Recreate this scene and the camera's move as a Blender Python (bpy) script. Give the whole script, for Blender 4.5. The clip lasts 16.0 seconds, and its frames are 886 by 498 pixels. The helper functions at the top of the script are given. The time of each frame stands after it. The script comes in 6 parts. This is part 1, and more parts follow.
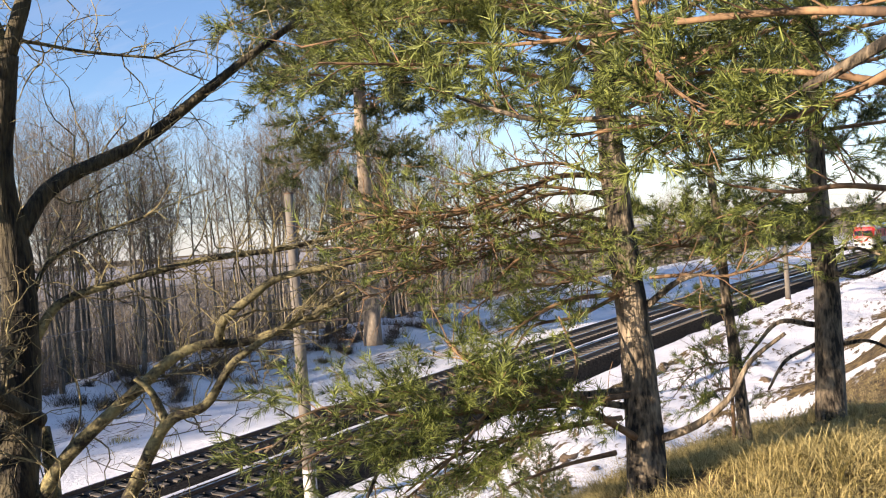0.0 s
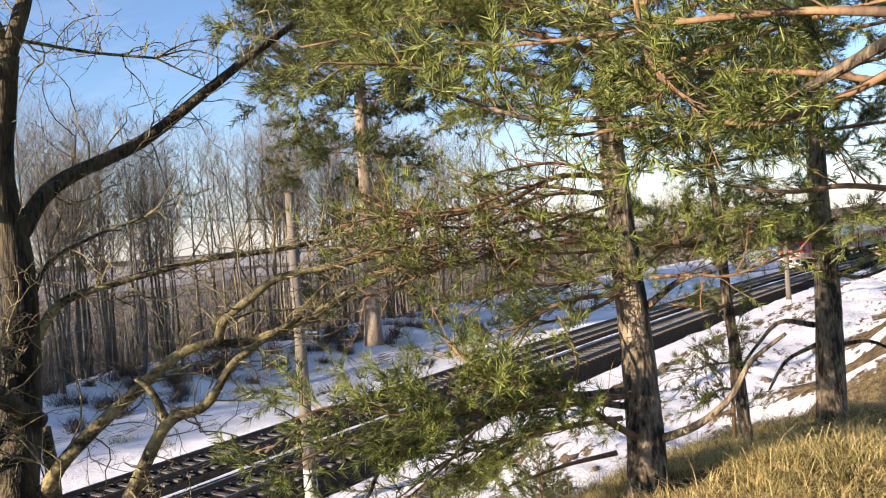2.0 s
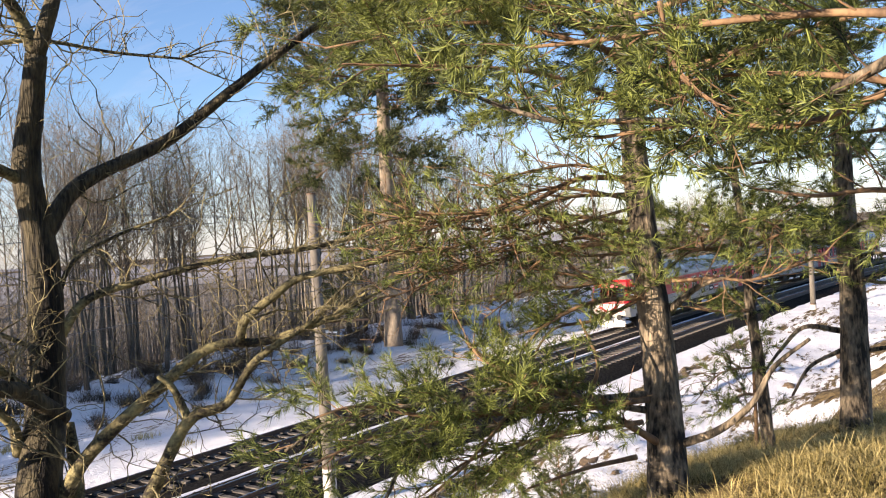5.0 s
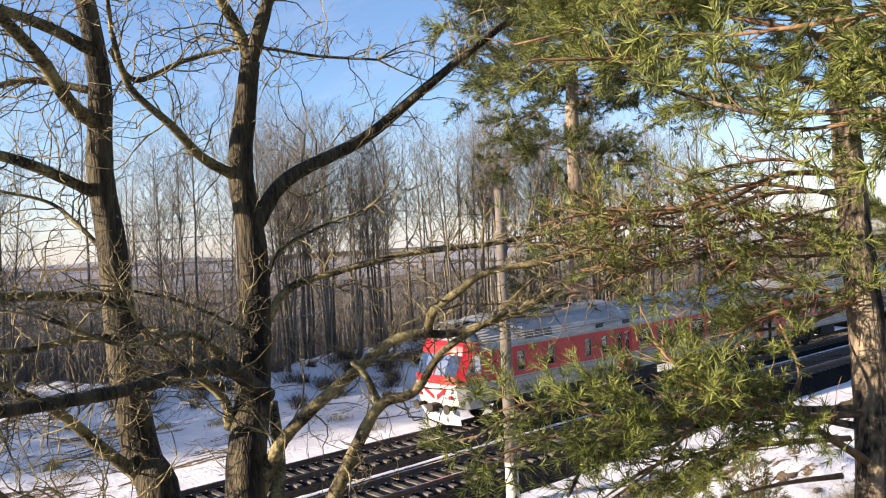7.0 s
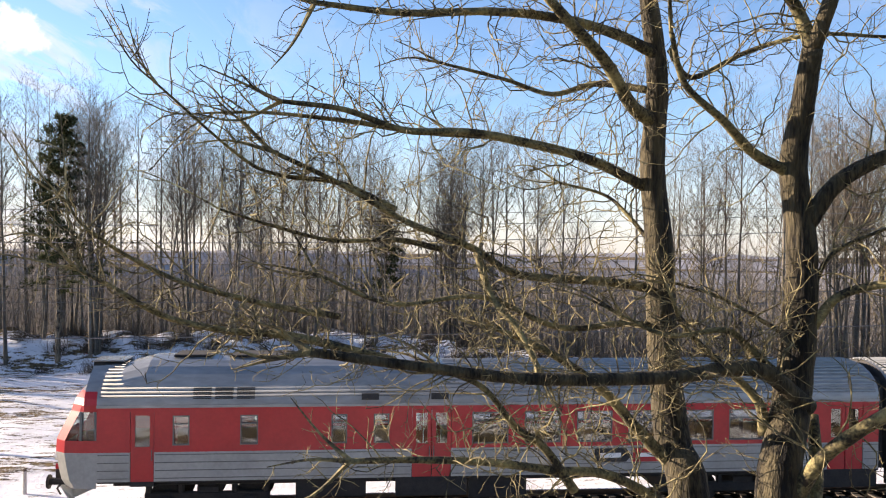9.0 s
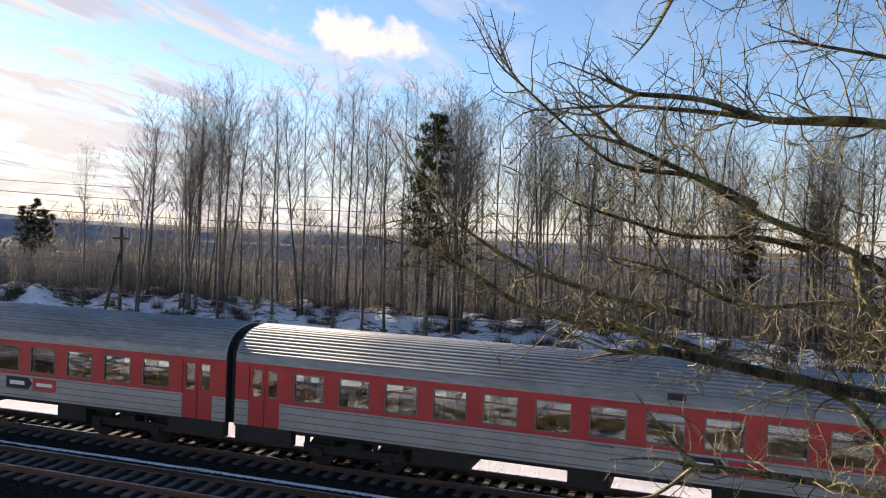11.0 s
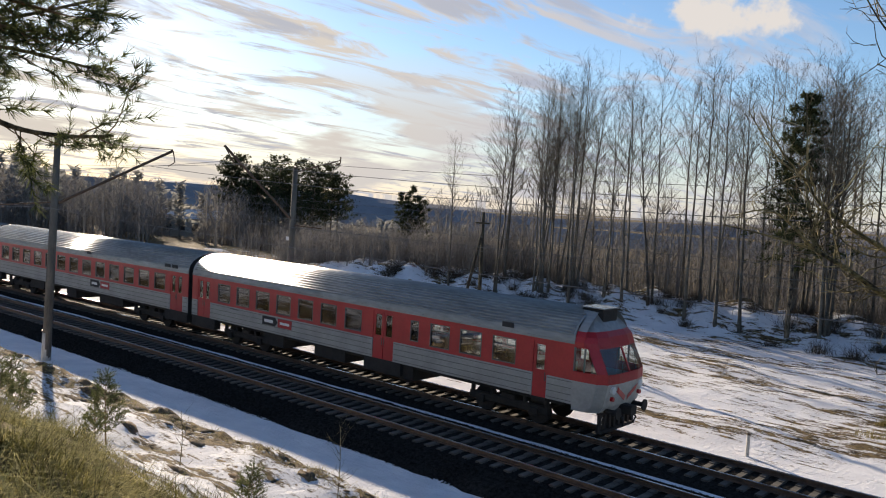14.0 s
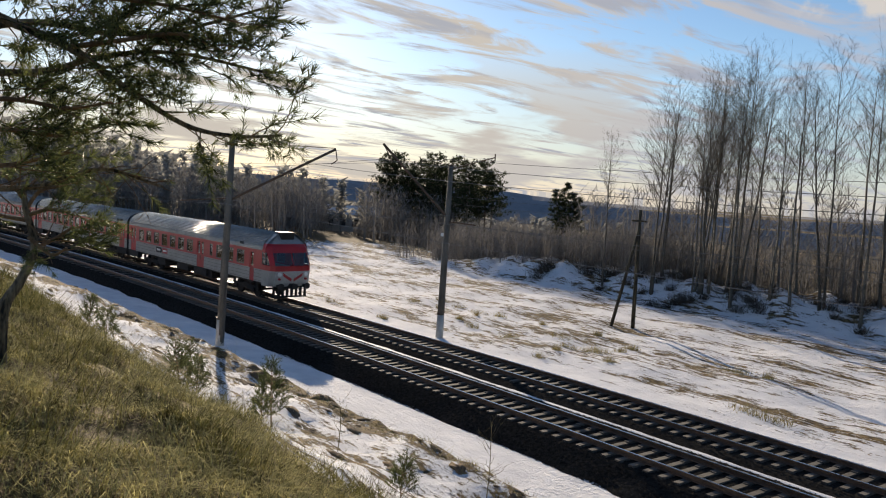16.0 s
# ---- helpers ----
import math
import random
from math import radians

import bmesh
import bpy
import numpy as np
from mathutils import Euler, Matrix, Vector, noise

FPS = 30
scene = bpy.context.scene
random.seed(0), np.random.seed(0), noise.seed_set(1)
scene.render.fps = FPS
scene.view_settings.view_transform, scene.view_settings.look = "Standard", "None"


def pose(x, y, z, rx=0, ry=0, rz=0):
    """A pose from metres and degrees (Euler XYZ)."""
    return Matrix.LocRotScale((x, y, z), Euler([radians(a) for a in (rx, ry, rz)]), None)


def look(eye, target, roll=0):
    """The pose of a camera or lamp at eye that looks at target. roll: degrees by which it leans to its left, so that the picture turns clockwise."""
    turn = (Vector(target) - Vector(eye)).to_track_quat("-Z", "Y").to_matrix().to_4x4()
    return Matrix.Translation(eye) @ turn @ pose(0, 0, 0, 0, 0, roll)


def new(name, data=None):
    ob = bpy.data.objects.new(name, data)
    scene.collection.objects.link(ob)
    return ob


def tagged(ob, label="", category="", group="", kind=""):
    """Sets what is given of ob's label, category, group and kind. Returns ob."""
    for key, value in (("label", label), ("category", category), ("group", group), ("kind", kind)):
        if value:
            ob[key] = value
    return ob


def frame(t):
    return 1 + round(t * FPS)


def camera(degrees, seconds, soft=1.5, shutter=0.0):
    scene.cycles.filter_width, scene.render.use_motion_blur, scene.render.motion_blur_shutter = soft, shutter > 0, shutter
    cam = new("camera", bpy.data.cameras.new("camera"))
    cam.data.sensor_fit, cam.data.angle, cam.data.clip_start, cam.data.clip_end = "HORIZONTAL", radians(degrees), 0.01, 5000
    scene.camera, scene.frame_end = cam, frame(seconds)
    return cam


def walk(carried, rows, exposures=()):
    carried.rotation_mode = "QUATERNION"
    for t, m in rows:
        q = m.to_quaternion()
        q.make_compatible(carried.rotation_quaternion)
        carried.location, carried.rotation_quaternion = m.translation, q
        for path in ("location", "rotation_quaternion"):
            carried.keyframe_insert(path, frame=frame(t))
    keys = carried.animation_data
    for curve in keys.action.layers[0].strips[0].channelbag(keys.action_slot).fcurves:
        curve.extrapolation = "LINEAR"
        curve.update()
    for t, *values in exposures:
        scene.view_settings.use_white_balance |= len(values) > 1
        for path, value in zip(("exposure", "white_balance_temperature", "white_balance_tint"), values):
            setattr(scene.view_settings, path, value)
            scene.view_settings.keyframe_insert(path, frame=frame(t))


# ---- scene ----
# x runs along the railway, y across it away from the hill, z up from the rail heads; the eye stands on the hill
cam = camera(57.0, 16.0, soft=1.1)
EYE = (0.0, 0.0, 7.9)
# seconds, heading, pitch, lean in degrees
PATH = [
    (0.0, -57.61, -1.41, 4.05),
    (0.5, -57.59, -1.41, 4.07),
    (1.0, -57.57, -1.40, 4.04),
    (1.5, -57.57, -1.41, 4.04),
    (2.0, -57.57, -1.40, 4.04),
    (2.5, -57.56, -1.40, 4.04),
    (3.0, -57.52, -1.41, 4.04),
    (5.5, -54.97, -1.12, 3.32),
    (6.0, -52.82, -1.11, 3.28),
    (6.5, -48.82, -1.00, 3.14),
    (7.0, -43.05, -0.79, 2.74),
    (7.5, -35.83, -0.51, 2.25),
    (8.0, -27.51, -0.32, 1.53),
    (8.5, -17.07, -0.25, 0.65),
    (9.0, -6.17, -0.40, -0.65),
    (9.5, 2.52, -0.64, -1.68),
    (10.0, 8.45, -0.86, -2.14),
    (12.5, 30.33, -2.56, -2.63),
    (13.0, 34.15, -2.89, -2.85),
    (13.5, 38.34, -3.24, -3.01),
    (14.0, 42.48, -3.57, -3.10),
    (14.5, 45.98, -3.88, -3.16),
    (15.0, 48.83, -4.11, -3.17),
    (15.5, 51.23, -4.26, -3.20),
    (16.0, 53.25, -4.37, -3.19),
]
walk(cam, [(t, pose(*EYE, 90 + p, r, h)) for t, h, p, r in PATH],
     exposures=((0.0, 1.52, 6900, 20), (6.0, 1.55, 6900, 20), (7.5, 1.58, 6900, 20), (9.0, 1.66, 7000, 20), (10.0, 1.5, 7000, 20), (12.5, 1.1, 6950, 16), (14.0, 0.85, 6900, 14), (16.0, 0.62, 6900, 13)))

# ---- light ----
SUN_WAY = Vector((-0.905, 0.363, 0.240)).normalized()   # towards the low winter sun
SUN_UP = math.asin(SUN_WAY.z)
SUN_AZ = math.atan2(SUN_WAY.x, SUN_WAY.y)
sun = new("sun", bpy.data.lights.new("sun", "SUN"))
sun.data.energy, sun.data.angle, sun.data.color = 5.0, radians(0.6), (1.0, 0.87, 0.68)
sun.matrix_world = look((0, 0, 60), Vector((0, 0, 60)) - SUN_WAY)


def sky_world():
    w = bpy.data.worlds.new("sky")
    scene.world = w
    w.use_nodes = True
    n, l = w.node_tree.nodes, w.node_tree.links
    n.clear()
    out, bg = n.new("ShaderNodeOutputWorld"), n.new("ShaderNodeBackground")
    sky = n.new("ShaderNodeTexSky")
    sky.sky_type, sky.sun_disc = "NISHITA", False
    sky.sun_elevation, sky.sun_rotation = SUN_UP, SUN_AZ
    sky.air_density, sky.dust_density, sky.ozone_density = 0.95, 0.18, 4.0
    co = n.new("ShaderNodeTexCoord")
    sep = n.new("ShaderNodeSeparateXYZ")
    l.new(co.outputs["Generated"], sep.inputs[0])

    def calc(op, a, b=None, c=None, clamp=False):
        m = n.new("ShaderNodeMath")
        m.operation, m.use_clamp = op, clamp
        for k, v in enumerate((a, b, c)):
            if v is None:
                continue
            if isinstance(v, (int, float)):
                m.inputs[k].default_value = v
            else:
                l.new(v, m.inputs[k])
        return m.outputs[0]

    # clouds lie on a high flat layer: the way divided by its rise
    rise = calc("ADD", calc("MAXIMUM", sep.outputs[2], 0.0), 0.09)
    cx, cy = calc("DIVIDE", sep.outputs[0], rise), calc("DIVIDE", sep.outputs[1], rise)
    flat = n.new("ShaderNodeCombineXYZ")
    l.new(cx, flat.inputs[0]), l.new(cy, flat.inputs[1])
    turn = n.new("ShaderNodeMapping")
    turn.inputs["Rotation"].default_value = (0, 0, radians(-38))
    turn.inputs["Scale"].default_value = (1.5, 0.5, 1)
    l.new(flat.outputs[0], turn.inputs[0])
    streak = n.new("ShaderNodeTexNoise")
    streak.inputs["Scale"].default_value, streak.inputs["Detail"].default_value = 2.3, 10
    streak.inputs["Roughness"].default_value, streak.inputs["Distortion"].default_value = 0.62, 0.6
    l.new(turn.outputs[0], streak.inputs["Vector"])

    def ramp(fac, a, b):
        r = n.new("ShaderNodeMapRange")
        r.interpolation_type = "SMOOTHSTEP"
        r.inputs["From Min"].default_value, r.inputs["From Max"].default_value = a, b
        l.new(fac, r.inputs["Value"])
        return r.outputs[0]

    def near_way(way, inner, outer):
        d = n.new("ShaderNodeVectorMath")
        d.operation = "DOT_PRODUCT"
        l.new(co.outputs["Generated"], d.inputs[0])
        d.inputs[1].default_value = Vector(way).normalized()
        return ramp(d.outputs["Value"], math.cos(radians(outer)), math.cos(radians(inner)))

    # the cirrus thickens towards the sun
    west = near_way((-0.9, 0.42, 0.15), 12, 62)
    thin = calc("MULTIPLY", ramp(streak.outputs["Fac"], 0.47, 0.61), calc("ADD", calc("MULTIPLY", west, 1.0), 0.10), clamp=True)
    veil = calc("MULTIPLY", ramp(sep.outputs[2], 0.17, 0.0), calc("ADD", calc("MULTIPLY", west, 0.25), 0.42), clamp=True)
    # one small cumulus with a ragged edge
    puffn = n.new("ShaderNodeTexNoise")
    puffn.inputs["Scale"].default_value, puffn.inputs["Detail"].default_value = 17.0, 8
    puffn.inputs["Roughness"].default_value = 0.6
    l.new(co.outputs["Generated"], puffn.inputs["Vector"])

    d2 = n.new("ShaderNodeVectorMath")
    d2.operation = "SUBTRACT"
    l.new(co.outputs["Generated"], d2.inputs[0])
    d2.inputs[1].default_value = Vector((-0.41, 0.886, 0.218)).normalized()
    sc = n.new("ShaderNodeVectorMath")
    sc.operation = "MULTIPLY"
    l.new(d2.outputs[0], sc.inputs[0])
    sc.inputs[1].default_value = (8.5, 8.5, 26.0)
    ln = n.new("ShaderNodeVectorMath")
    ln.operation = "LENGTH"
    l.new(sc.outputs[0], ln.inputs[0])
    puff = ramp(calc("SUBTRACT", calc("MULTIPLY", puffn.outputs["Fac"], 2.4), ln.outputs["Value"]), 0.42, 0.80)
    low = ramp(sep.outputs[2], 0.02, 0.09)
    bank = n.new("ShaderNodeTexNoise")
    bank.inputs["Scale"].default_value, bank.inputs["Detail"].default_value = 5.0, 8
    st = n.new("ShaderNodeMapping")
    st.inputs["Scale"].default_value = (1, 1, 4.2)
    l.new(co.outputs["Generated"], st.inputs[0])
    l.new(st.outputs[0], bank.inputs["Vector"])
    heap = calc("MULTIPLY", calc("MULTIPLY", ramp(bank.outputs["Fac"], 0.50, 0.60), ramp(sep.outputs[2], 0.20, 0.07)), west)

    def over(base, fac, colour):
        m = n.new("ShaderNodeMix")
        m.data_type = "RGBA"
        l.new(fac, m.inputs["Factor"])
        l.new(base, m.inputs["A"])
        if isinstance(colour, tuple):
            m.inputs["B"].default_value = (*colour, 1)
        else:
            l.new(colour, m.inputs["B"])
        return m.outputs["Result"]

    glow = near_way(tuple(SUN_WAY), 2, 40)
    glow2 = n.new("ShaderNodeMix")
    glow2.data_type = "RGBA"
    l.new(glow, glow2.inputs["Factor"])
    glow2.inputs["A"].default_value, glow2.inputs["B"].default_value = (3.5, 3.75, 4.3, 1), (4.4, 4.2, 3.8, 1)
    # thicker stretches of the cloud are greyer
    thick = n.new("ShaderNodeTexNoise")
    thick.inputs["Scale"].default_value, thick.inputs["Detail"].default_value = 3.4, 7
    l.new(turn.outputs[0], thick.inputs["Vector"])
    grey = n.new("ShaderNodeMix")
    grey.data_type = "RGBA"
    l.new(calc("MULTIPLY", ramp(thick.outputs["Fac"], 0.44, 0.62), 0.6), grey.inputs["Factor"])
    l.new(glow2.outputs["Result"], grey.inputs["A"])
    grey.inputs["B"].default_value = (2.2, 2.75, 3.8, 1)
    c = over(sky.outputs[0], veil, glow2.outputs["Result"])
    c = over(c, thin, grey.outputs["Result"])
    c = over(c, heap, glow2.outputs["Result"])
    c = over(c, puff, (4.7, 4.65, 4.55))
    l.new(c, bg.inputs["Color"])
    bg.inputs["Strength"].default_value = 0.088
    l.new(bg.outputs[0], out.inputs[0])


sky_world()


# ---- materials ----
def surf(name, c1, c2, scale=5.0, rough=0.8, bump=0.2, bscale=None, metal=0.0, stretch=(1, 1, 1), coords="Object", depth=0.02, low=0.35, high=0.65, rnd=0.0):
    """A worn two-tone surface: broad stains and fine grain."""
    m = bpy.data.materials.new(name)
    m.use_nodes = True
    n, l = m.node_tree.nodes, m.node_tree.links
    b = n["Principled BSDF"]
    co = n.new("ShaderNodeTexCoord")
    mp = n.new("ShaderNodeMapping")
    mp.inputs["Scale"].default_value = stretch
    l.new(co.outputs[coords], mp.inputs[0])
    a, f = n.new("ShaderNodeTexNoise"), n.new("ShaderNodeTexNoise")
    a.inputs["Scale"].default_value, a.inputs["Detail"].default_value = scale, 6
    f.inputs["Scale"].default_value, f.inputs["Detail"].default_value = bscale or scale * 7, 5
    l.new(mp.outputs[0], a.inputs["Vector"]), l.new(mp.outputs[0], f.inputs["Vector"])
    mixn = n.new("ShaderNodeMath")
    mixn.operation = "MULTIPLY_ADD"
    l.new(f.outputs["Fac"], mixn.inputs[0])
    mixn.inputs[1].default_value = 0.4
    ad = n.new("ShaderNodeMath")
    ad.operation = "MULTIPLY"
    l.new(a.outputs["Fac"], ad.inputs[0])
    ad.inputs[1].default_value = 0.6
    l.new(ad.outputs[0], mixn.inputs[2])
    r = n.new("ShaderNodeValToRGB")
    r.color_ramp.elements[0].position, r.color_ramp.elements[1].position = low, high
    r.color_ramp.elements[0].color, r.color_ramp.elements[1].color = (*c1, 1), (*c2, 1)
    l.new(mixn.outputs[0], r.inputs[0])
    col = r.outputs[0]
    if rnd:
        oi = n.new("ShaderNodeObjectInfo")
        hs = n.new("ShaderNodeHueSaturation")
        mr = n.new("ShaderNodeMapRange")
        mr.inputs["To Min"].default_value, mr.inputs["To Max"].default_value = 1 - rnd, 1 + rnd
        l.new(oi.outputs["Random"], mr.inputs["Value"])
        l.new(mr.outputs[0], hs.inputs["Value"])
        l.new(col, hs.inputs["Color"])
        col = hs.outputs[0]
    l.new(col, b.inputs["Base Color"])
    b.inputs["Roughness"].default_value, b.inputs["Metallic"].default_value = rough, metal
    if bump:
        bp = n.new("ShaderNodeBump")
        bp.inputs["Strength"].default_value, bp.inputs["Distance"].default_value = bump, depth
        l.new(mixn.outputs[0], bp.inputs["Height"])
        l.new(bp.outputs[0], b.inputs["Normal"])
    return m


M = {}
M["red"] = surf("red_paint", (0.33, 0.008, 0.014), (0.43, 0.014, 0.02), 1.5, 0.35, 0.05, coords="Object")
M["grey"] = surf("grey_paint", (0.25, 0.255, 0.24), (0.35, 0.355, 0.335), 1.2, 0.45, 0.06)
M["roofgrey"] = surf("roof_paint", (0.15, 0.158, 0.16), (0.27, 0.28, 0.28), 1.0, 0.24, 0.0, stretch=(0.3, 1, 1))
M["roofgrey"].node_tree.nodes["Principled BSDF"].inputs["Specular IOR Level"].default_value = 0.8
M["seam"] = surf("dark_seam", (0.09, 0.09, 0.085), (0.15, 0.15, 0.14), 2.0, 0.6, 0.0)
M["white"] = surf("white_paint", (0.66, 0.66, 0.64), (0.8, 0.8, 0.78), 2.0, 0.4, 0.05)
M["black"] = surf("black_rubber", (0.012, 0.012, 0.013), (0.03, 0.03, 0.03), 6.0, 0.7, 0.2)
M["under"] = surf("grimy_steel", (0.009, 0.0085, 0.008), (0.028, 0.025, 0.022), 3.0, 0.8, 0.3)
M["inside"] = surf("pale_lining", (0.36, 0.36, 0.34), (0.44, 0.44, 0.42), 2.0, 0.7, 0.0)
M["seat"] = surf("seat_cloth", (0.03, 0.04, 0.08), (0.06, 0.07, 0.12), 8.0, 0.9, 0.1)
M["steel"] = surf("rail_steel", (0.09, 0.06, 0.045), (0.16, 0.11, 0.08), 6.0, 0.55, 0.2, metal=0.6)
M["bright"] = surf("polished_rail", (0.42, 0.41, 0.40), (0.6, 0.6, 0.58), 3.0, 0.22, 0.0, metal=1.0)
M["sleeper"] = surf("weathered_concrete", (0.05, 0.044, 0.037), (0.125, 0.11, 0.093), 4.0, 0.9, 0.3, rnd=0.2)
M["concrete"] = surf("pole_concrete", (0.075, 0.067, 0.056), (0.165, 0.146, 0.12), 3.0, 0.85, 0.25, stretch=(1, 1, 0.25))
M["pale"] = surf("limewash", (0.36, 0.345, 0.31), (0.56, 0.54, 0.50), 5.0, 0.8, 0.1)
M["rust"] = surf("rusty_bracket", (0.06, 0.045, 0.035), (0.14, 0.09, 0.06), 9.0, 0.7, 0.2, metal=0.3)
M["galv"] = surf("wire", (0.10, 0.10, 0.10), (0.17, 0.17, 0.17), 9.0, 0.5, 0.0, metal=0.7)
M["stone"] = surf("ballast_stone", (0.009, 0.0086, 0.008), (0.042, 0.040, 0.037), 9.0, 0.95, 0.5, bscale=28, coords="Object", depth=0.05)
M["stone"].node_tree.nodes["Principled BSDF"].inputs["Specular IOR Level"].default_value = 0.0
M["bark"] = surf("maple_bark", (0.006, 0.005, 0.004), (0.105, 0.088, 0.05), 9.0, 0.95, 1.0, bscale=60, stretch=(1, 1, 0.16), depth=0.06, low=0.40, high=0.64)
M["twig"] = surf("twig_bark", (0.030, 0.025, 0.016), (0.30, 0.255, 0.125), 7.0, 0.85, 0.3, bscale=40, low=0.40, high=0.62)
M["moss"] = surf("lichened_bark", (0.022, 0.018, 0.011), (0.29, 0.25, 0.115), 6.0, 0.9, 0.6, bscale=50, low=0.42, high=0.64)
M["pinebark"] = surf("pine_bark", (0.012, 0.010, 0.007), (0.27, 0.215, 0.145), 10.0, 0.95, 1.0, bscale=45, stretch=(1, 1, 0.28), depth=0.07, low=0.42, high=0.62)
M["pineorange"] = surf("young_pine_bark", (0.07, 0.042, 0.024), (0.27, 0.165, 0.085), 9.0, 0.85, 0.5, bscale=40, stretch=(1, 1, 0.4))
M["alder"] = surf("grey_bark", (0.036, 0.031, 0.024), (0.20, 0.175, 0.135), 0.8, 0.9, 0.2, bscale=8, rnd=0.4)
M["alderfine"] = surf("fine_twigs", (0.06, 0.049, 0.036), (0.18, 0.148, 0.108), 1.0, 0.9, 0.0, rnd=0.3)
M["brush"] = surf("brush_stems", (0.055, 0.049, 0.042), (0.165, 0.146, 0.12), 0.6, 0.95, 0.0)
# ridge woods: the pale blue grey paints in the haze of distance
M["haze_ridge"] = surf("hazed_woods", (0.17, 0.18, 0.205), (0.29, 0.29, 0.31), 0.02, 1.0, 0.3, bscale=0.35, depth=3.0, coords="Object")
M["thorn"] = surf("dark_bush_stems", (0.022, 0.017, 0.012), (0.11, 0.085, 0.06), 1.5, 0.95, 0.0)
M["clod"] = surf("bare_earth", (0.05, 0.034, 0.022), (0.22, 0.155, 0.09), 9.0, 0.97, 1.0, bscale=60)
M["drygrass"] = surf("dry_grass", (0.20, 0.15, 0.055), (0.42, 0.33, 0.15), 2.0, 0.9, 0.0, bscale=30)


def needles(name, c1, c2, through_light=0.3, rough=0.55, shine=0.4):
    m = surf(name, c1, c2, 6.0, rough, 0.0, bscale=60)
    m.node_tree.nodes["Principled BSDF"].inputs["Specular IOR Level"].default_value = shine
    n, l = m.node_tree.nodes, m.node_tree.links
    b = n["Principled BSDF"]
    # every blade has a tone of its own
    geo, sp = n.new("ShaderNodeNewGeometry"), n.new("ShaderNodeMath")
    sp.operation = "MULTIPLY_ADD"
    l.new(geo.outputs["Random Per Island"], sp.inputs[0])
    sp.inputs[1].default_value = 0.34
    ramp = n["Color Ramp"]
    back = ramp.inputs[0].links[0].from_socket
    sub = n.new("ShaderNodeMath")
    sub.operation = "SUBTRACT"
    l.new(back, sub.inputs[0])
    sub.inputs[1].default_value = 0.17
    l.new(sub.outputs[0], sp.inputs[2])
    l.new(sp.outputs[0], ramp.inputs[0])
    tr = n.new("ShaderNodeBsdfTranslucent")
    l.new(ramp.outputs[0], tr.inputs["Color"])
    mx = n.new("ShaderNodeMixShader")
    mx.inputs[0].default_value = through_light
    l.new(b.outputs[0], mx.inputs[1]), l.new(tr.outputs[0], mx.inputs[2])
    l.new(mx.outputs[0], n["Material Output"].inputs[0])
    return m


M["needle"] = needles("pine_needles", (0.016, 0.028, 0.008), (0.235, 0.275, 0.065), 0.18)
M["evergreen"] = needles("far_needles", (0.022, 0.030, 0.015), (0.095, 0.105, 0.052), 0.35, 0.9, 0.1)
M["pinepale"] = surf("pale_pine_bark", (0.10, 0.082, 0.062), (0.32, 0.26, 0.19), 8.0, 0.9, 0.6, bscale=40, stretch=(1, 1, 0.4))
M["needle2"] = needles("dull_pine_needles", (0.025, 0.036, 0.013), (0.15, 0.17, 0.06), 0.45)
M["heath"] = needles("heath_blades", (0.055, 0.052, 0.018), (0.60, 0.53, 0.21), 0.2, 0.95, 0.05)
M["blade"] = needles("straw_blades", (0.13, 0.105, 0.03), (0.66, 0.53, 0.23), 0.08, 0.9, 0.1)


def glass_mat():
    m = bpy.data.materials.new("window_glass")
    m.use_nodes = True
    n, l = m.node_tree.nodes, m.node_tree.links
    n.remove(n["Principled BSDF"])
    tr, gl, mx, fr = n.new("ShaderNodeBsdfTransparent"), n.new("ShaderNodeBsdfGlossy"), n.new("ShaderNodeMixShader"), n.new("ShaderNodeFresnel")
    tr.inputs["Color"].default_value = (0.82, 0.85, 0.84, 1)
    gl.inputs["Roughness"].default_value = 0.03
    ad = n.new("ShaderNodeMath")
    ad.operation = "MULTIPLY_ADD"
    fr.inputs["IOR"].default_value = 1.5
    l.new(fr.outputs[0], ad.inputs[0])
    ad.inputs[1].default_value, ad.inputs[2].default_value = 1.0, 0.08
    l.new(ad.outputs[0], mx.inputs[0])
    l.new(tr.outputs[0], mx.inputs[1]), l.new(gl.outputs[0], mx.inputs[2])
    l.new(mx.outputs[0], n["Material Output"].inputs[0])
    return m


M["glass"] = glass_mat()


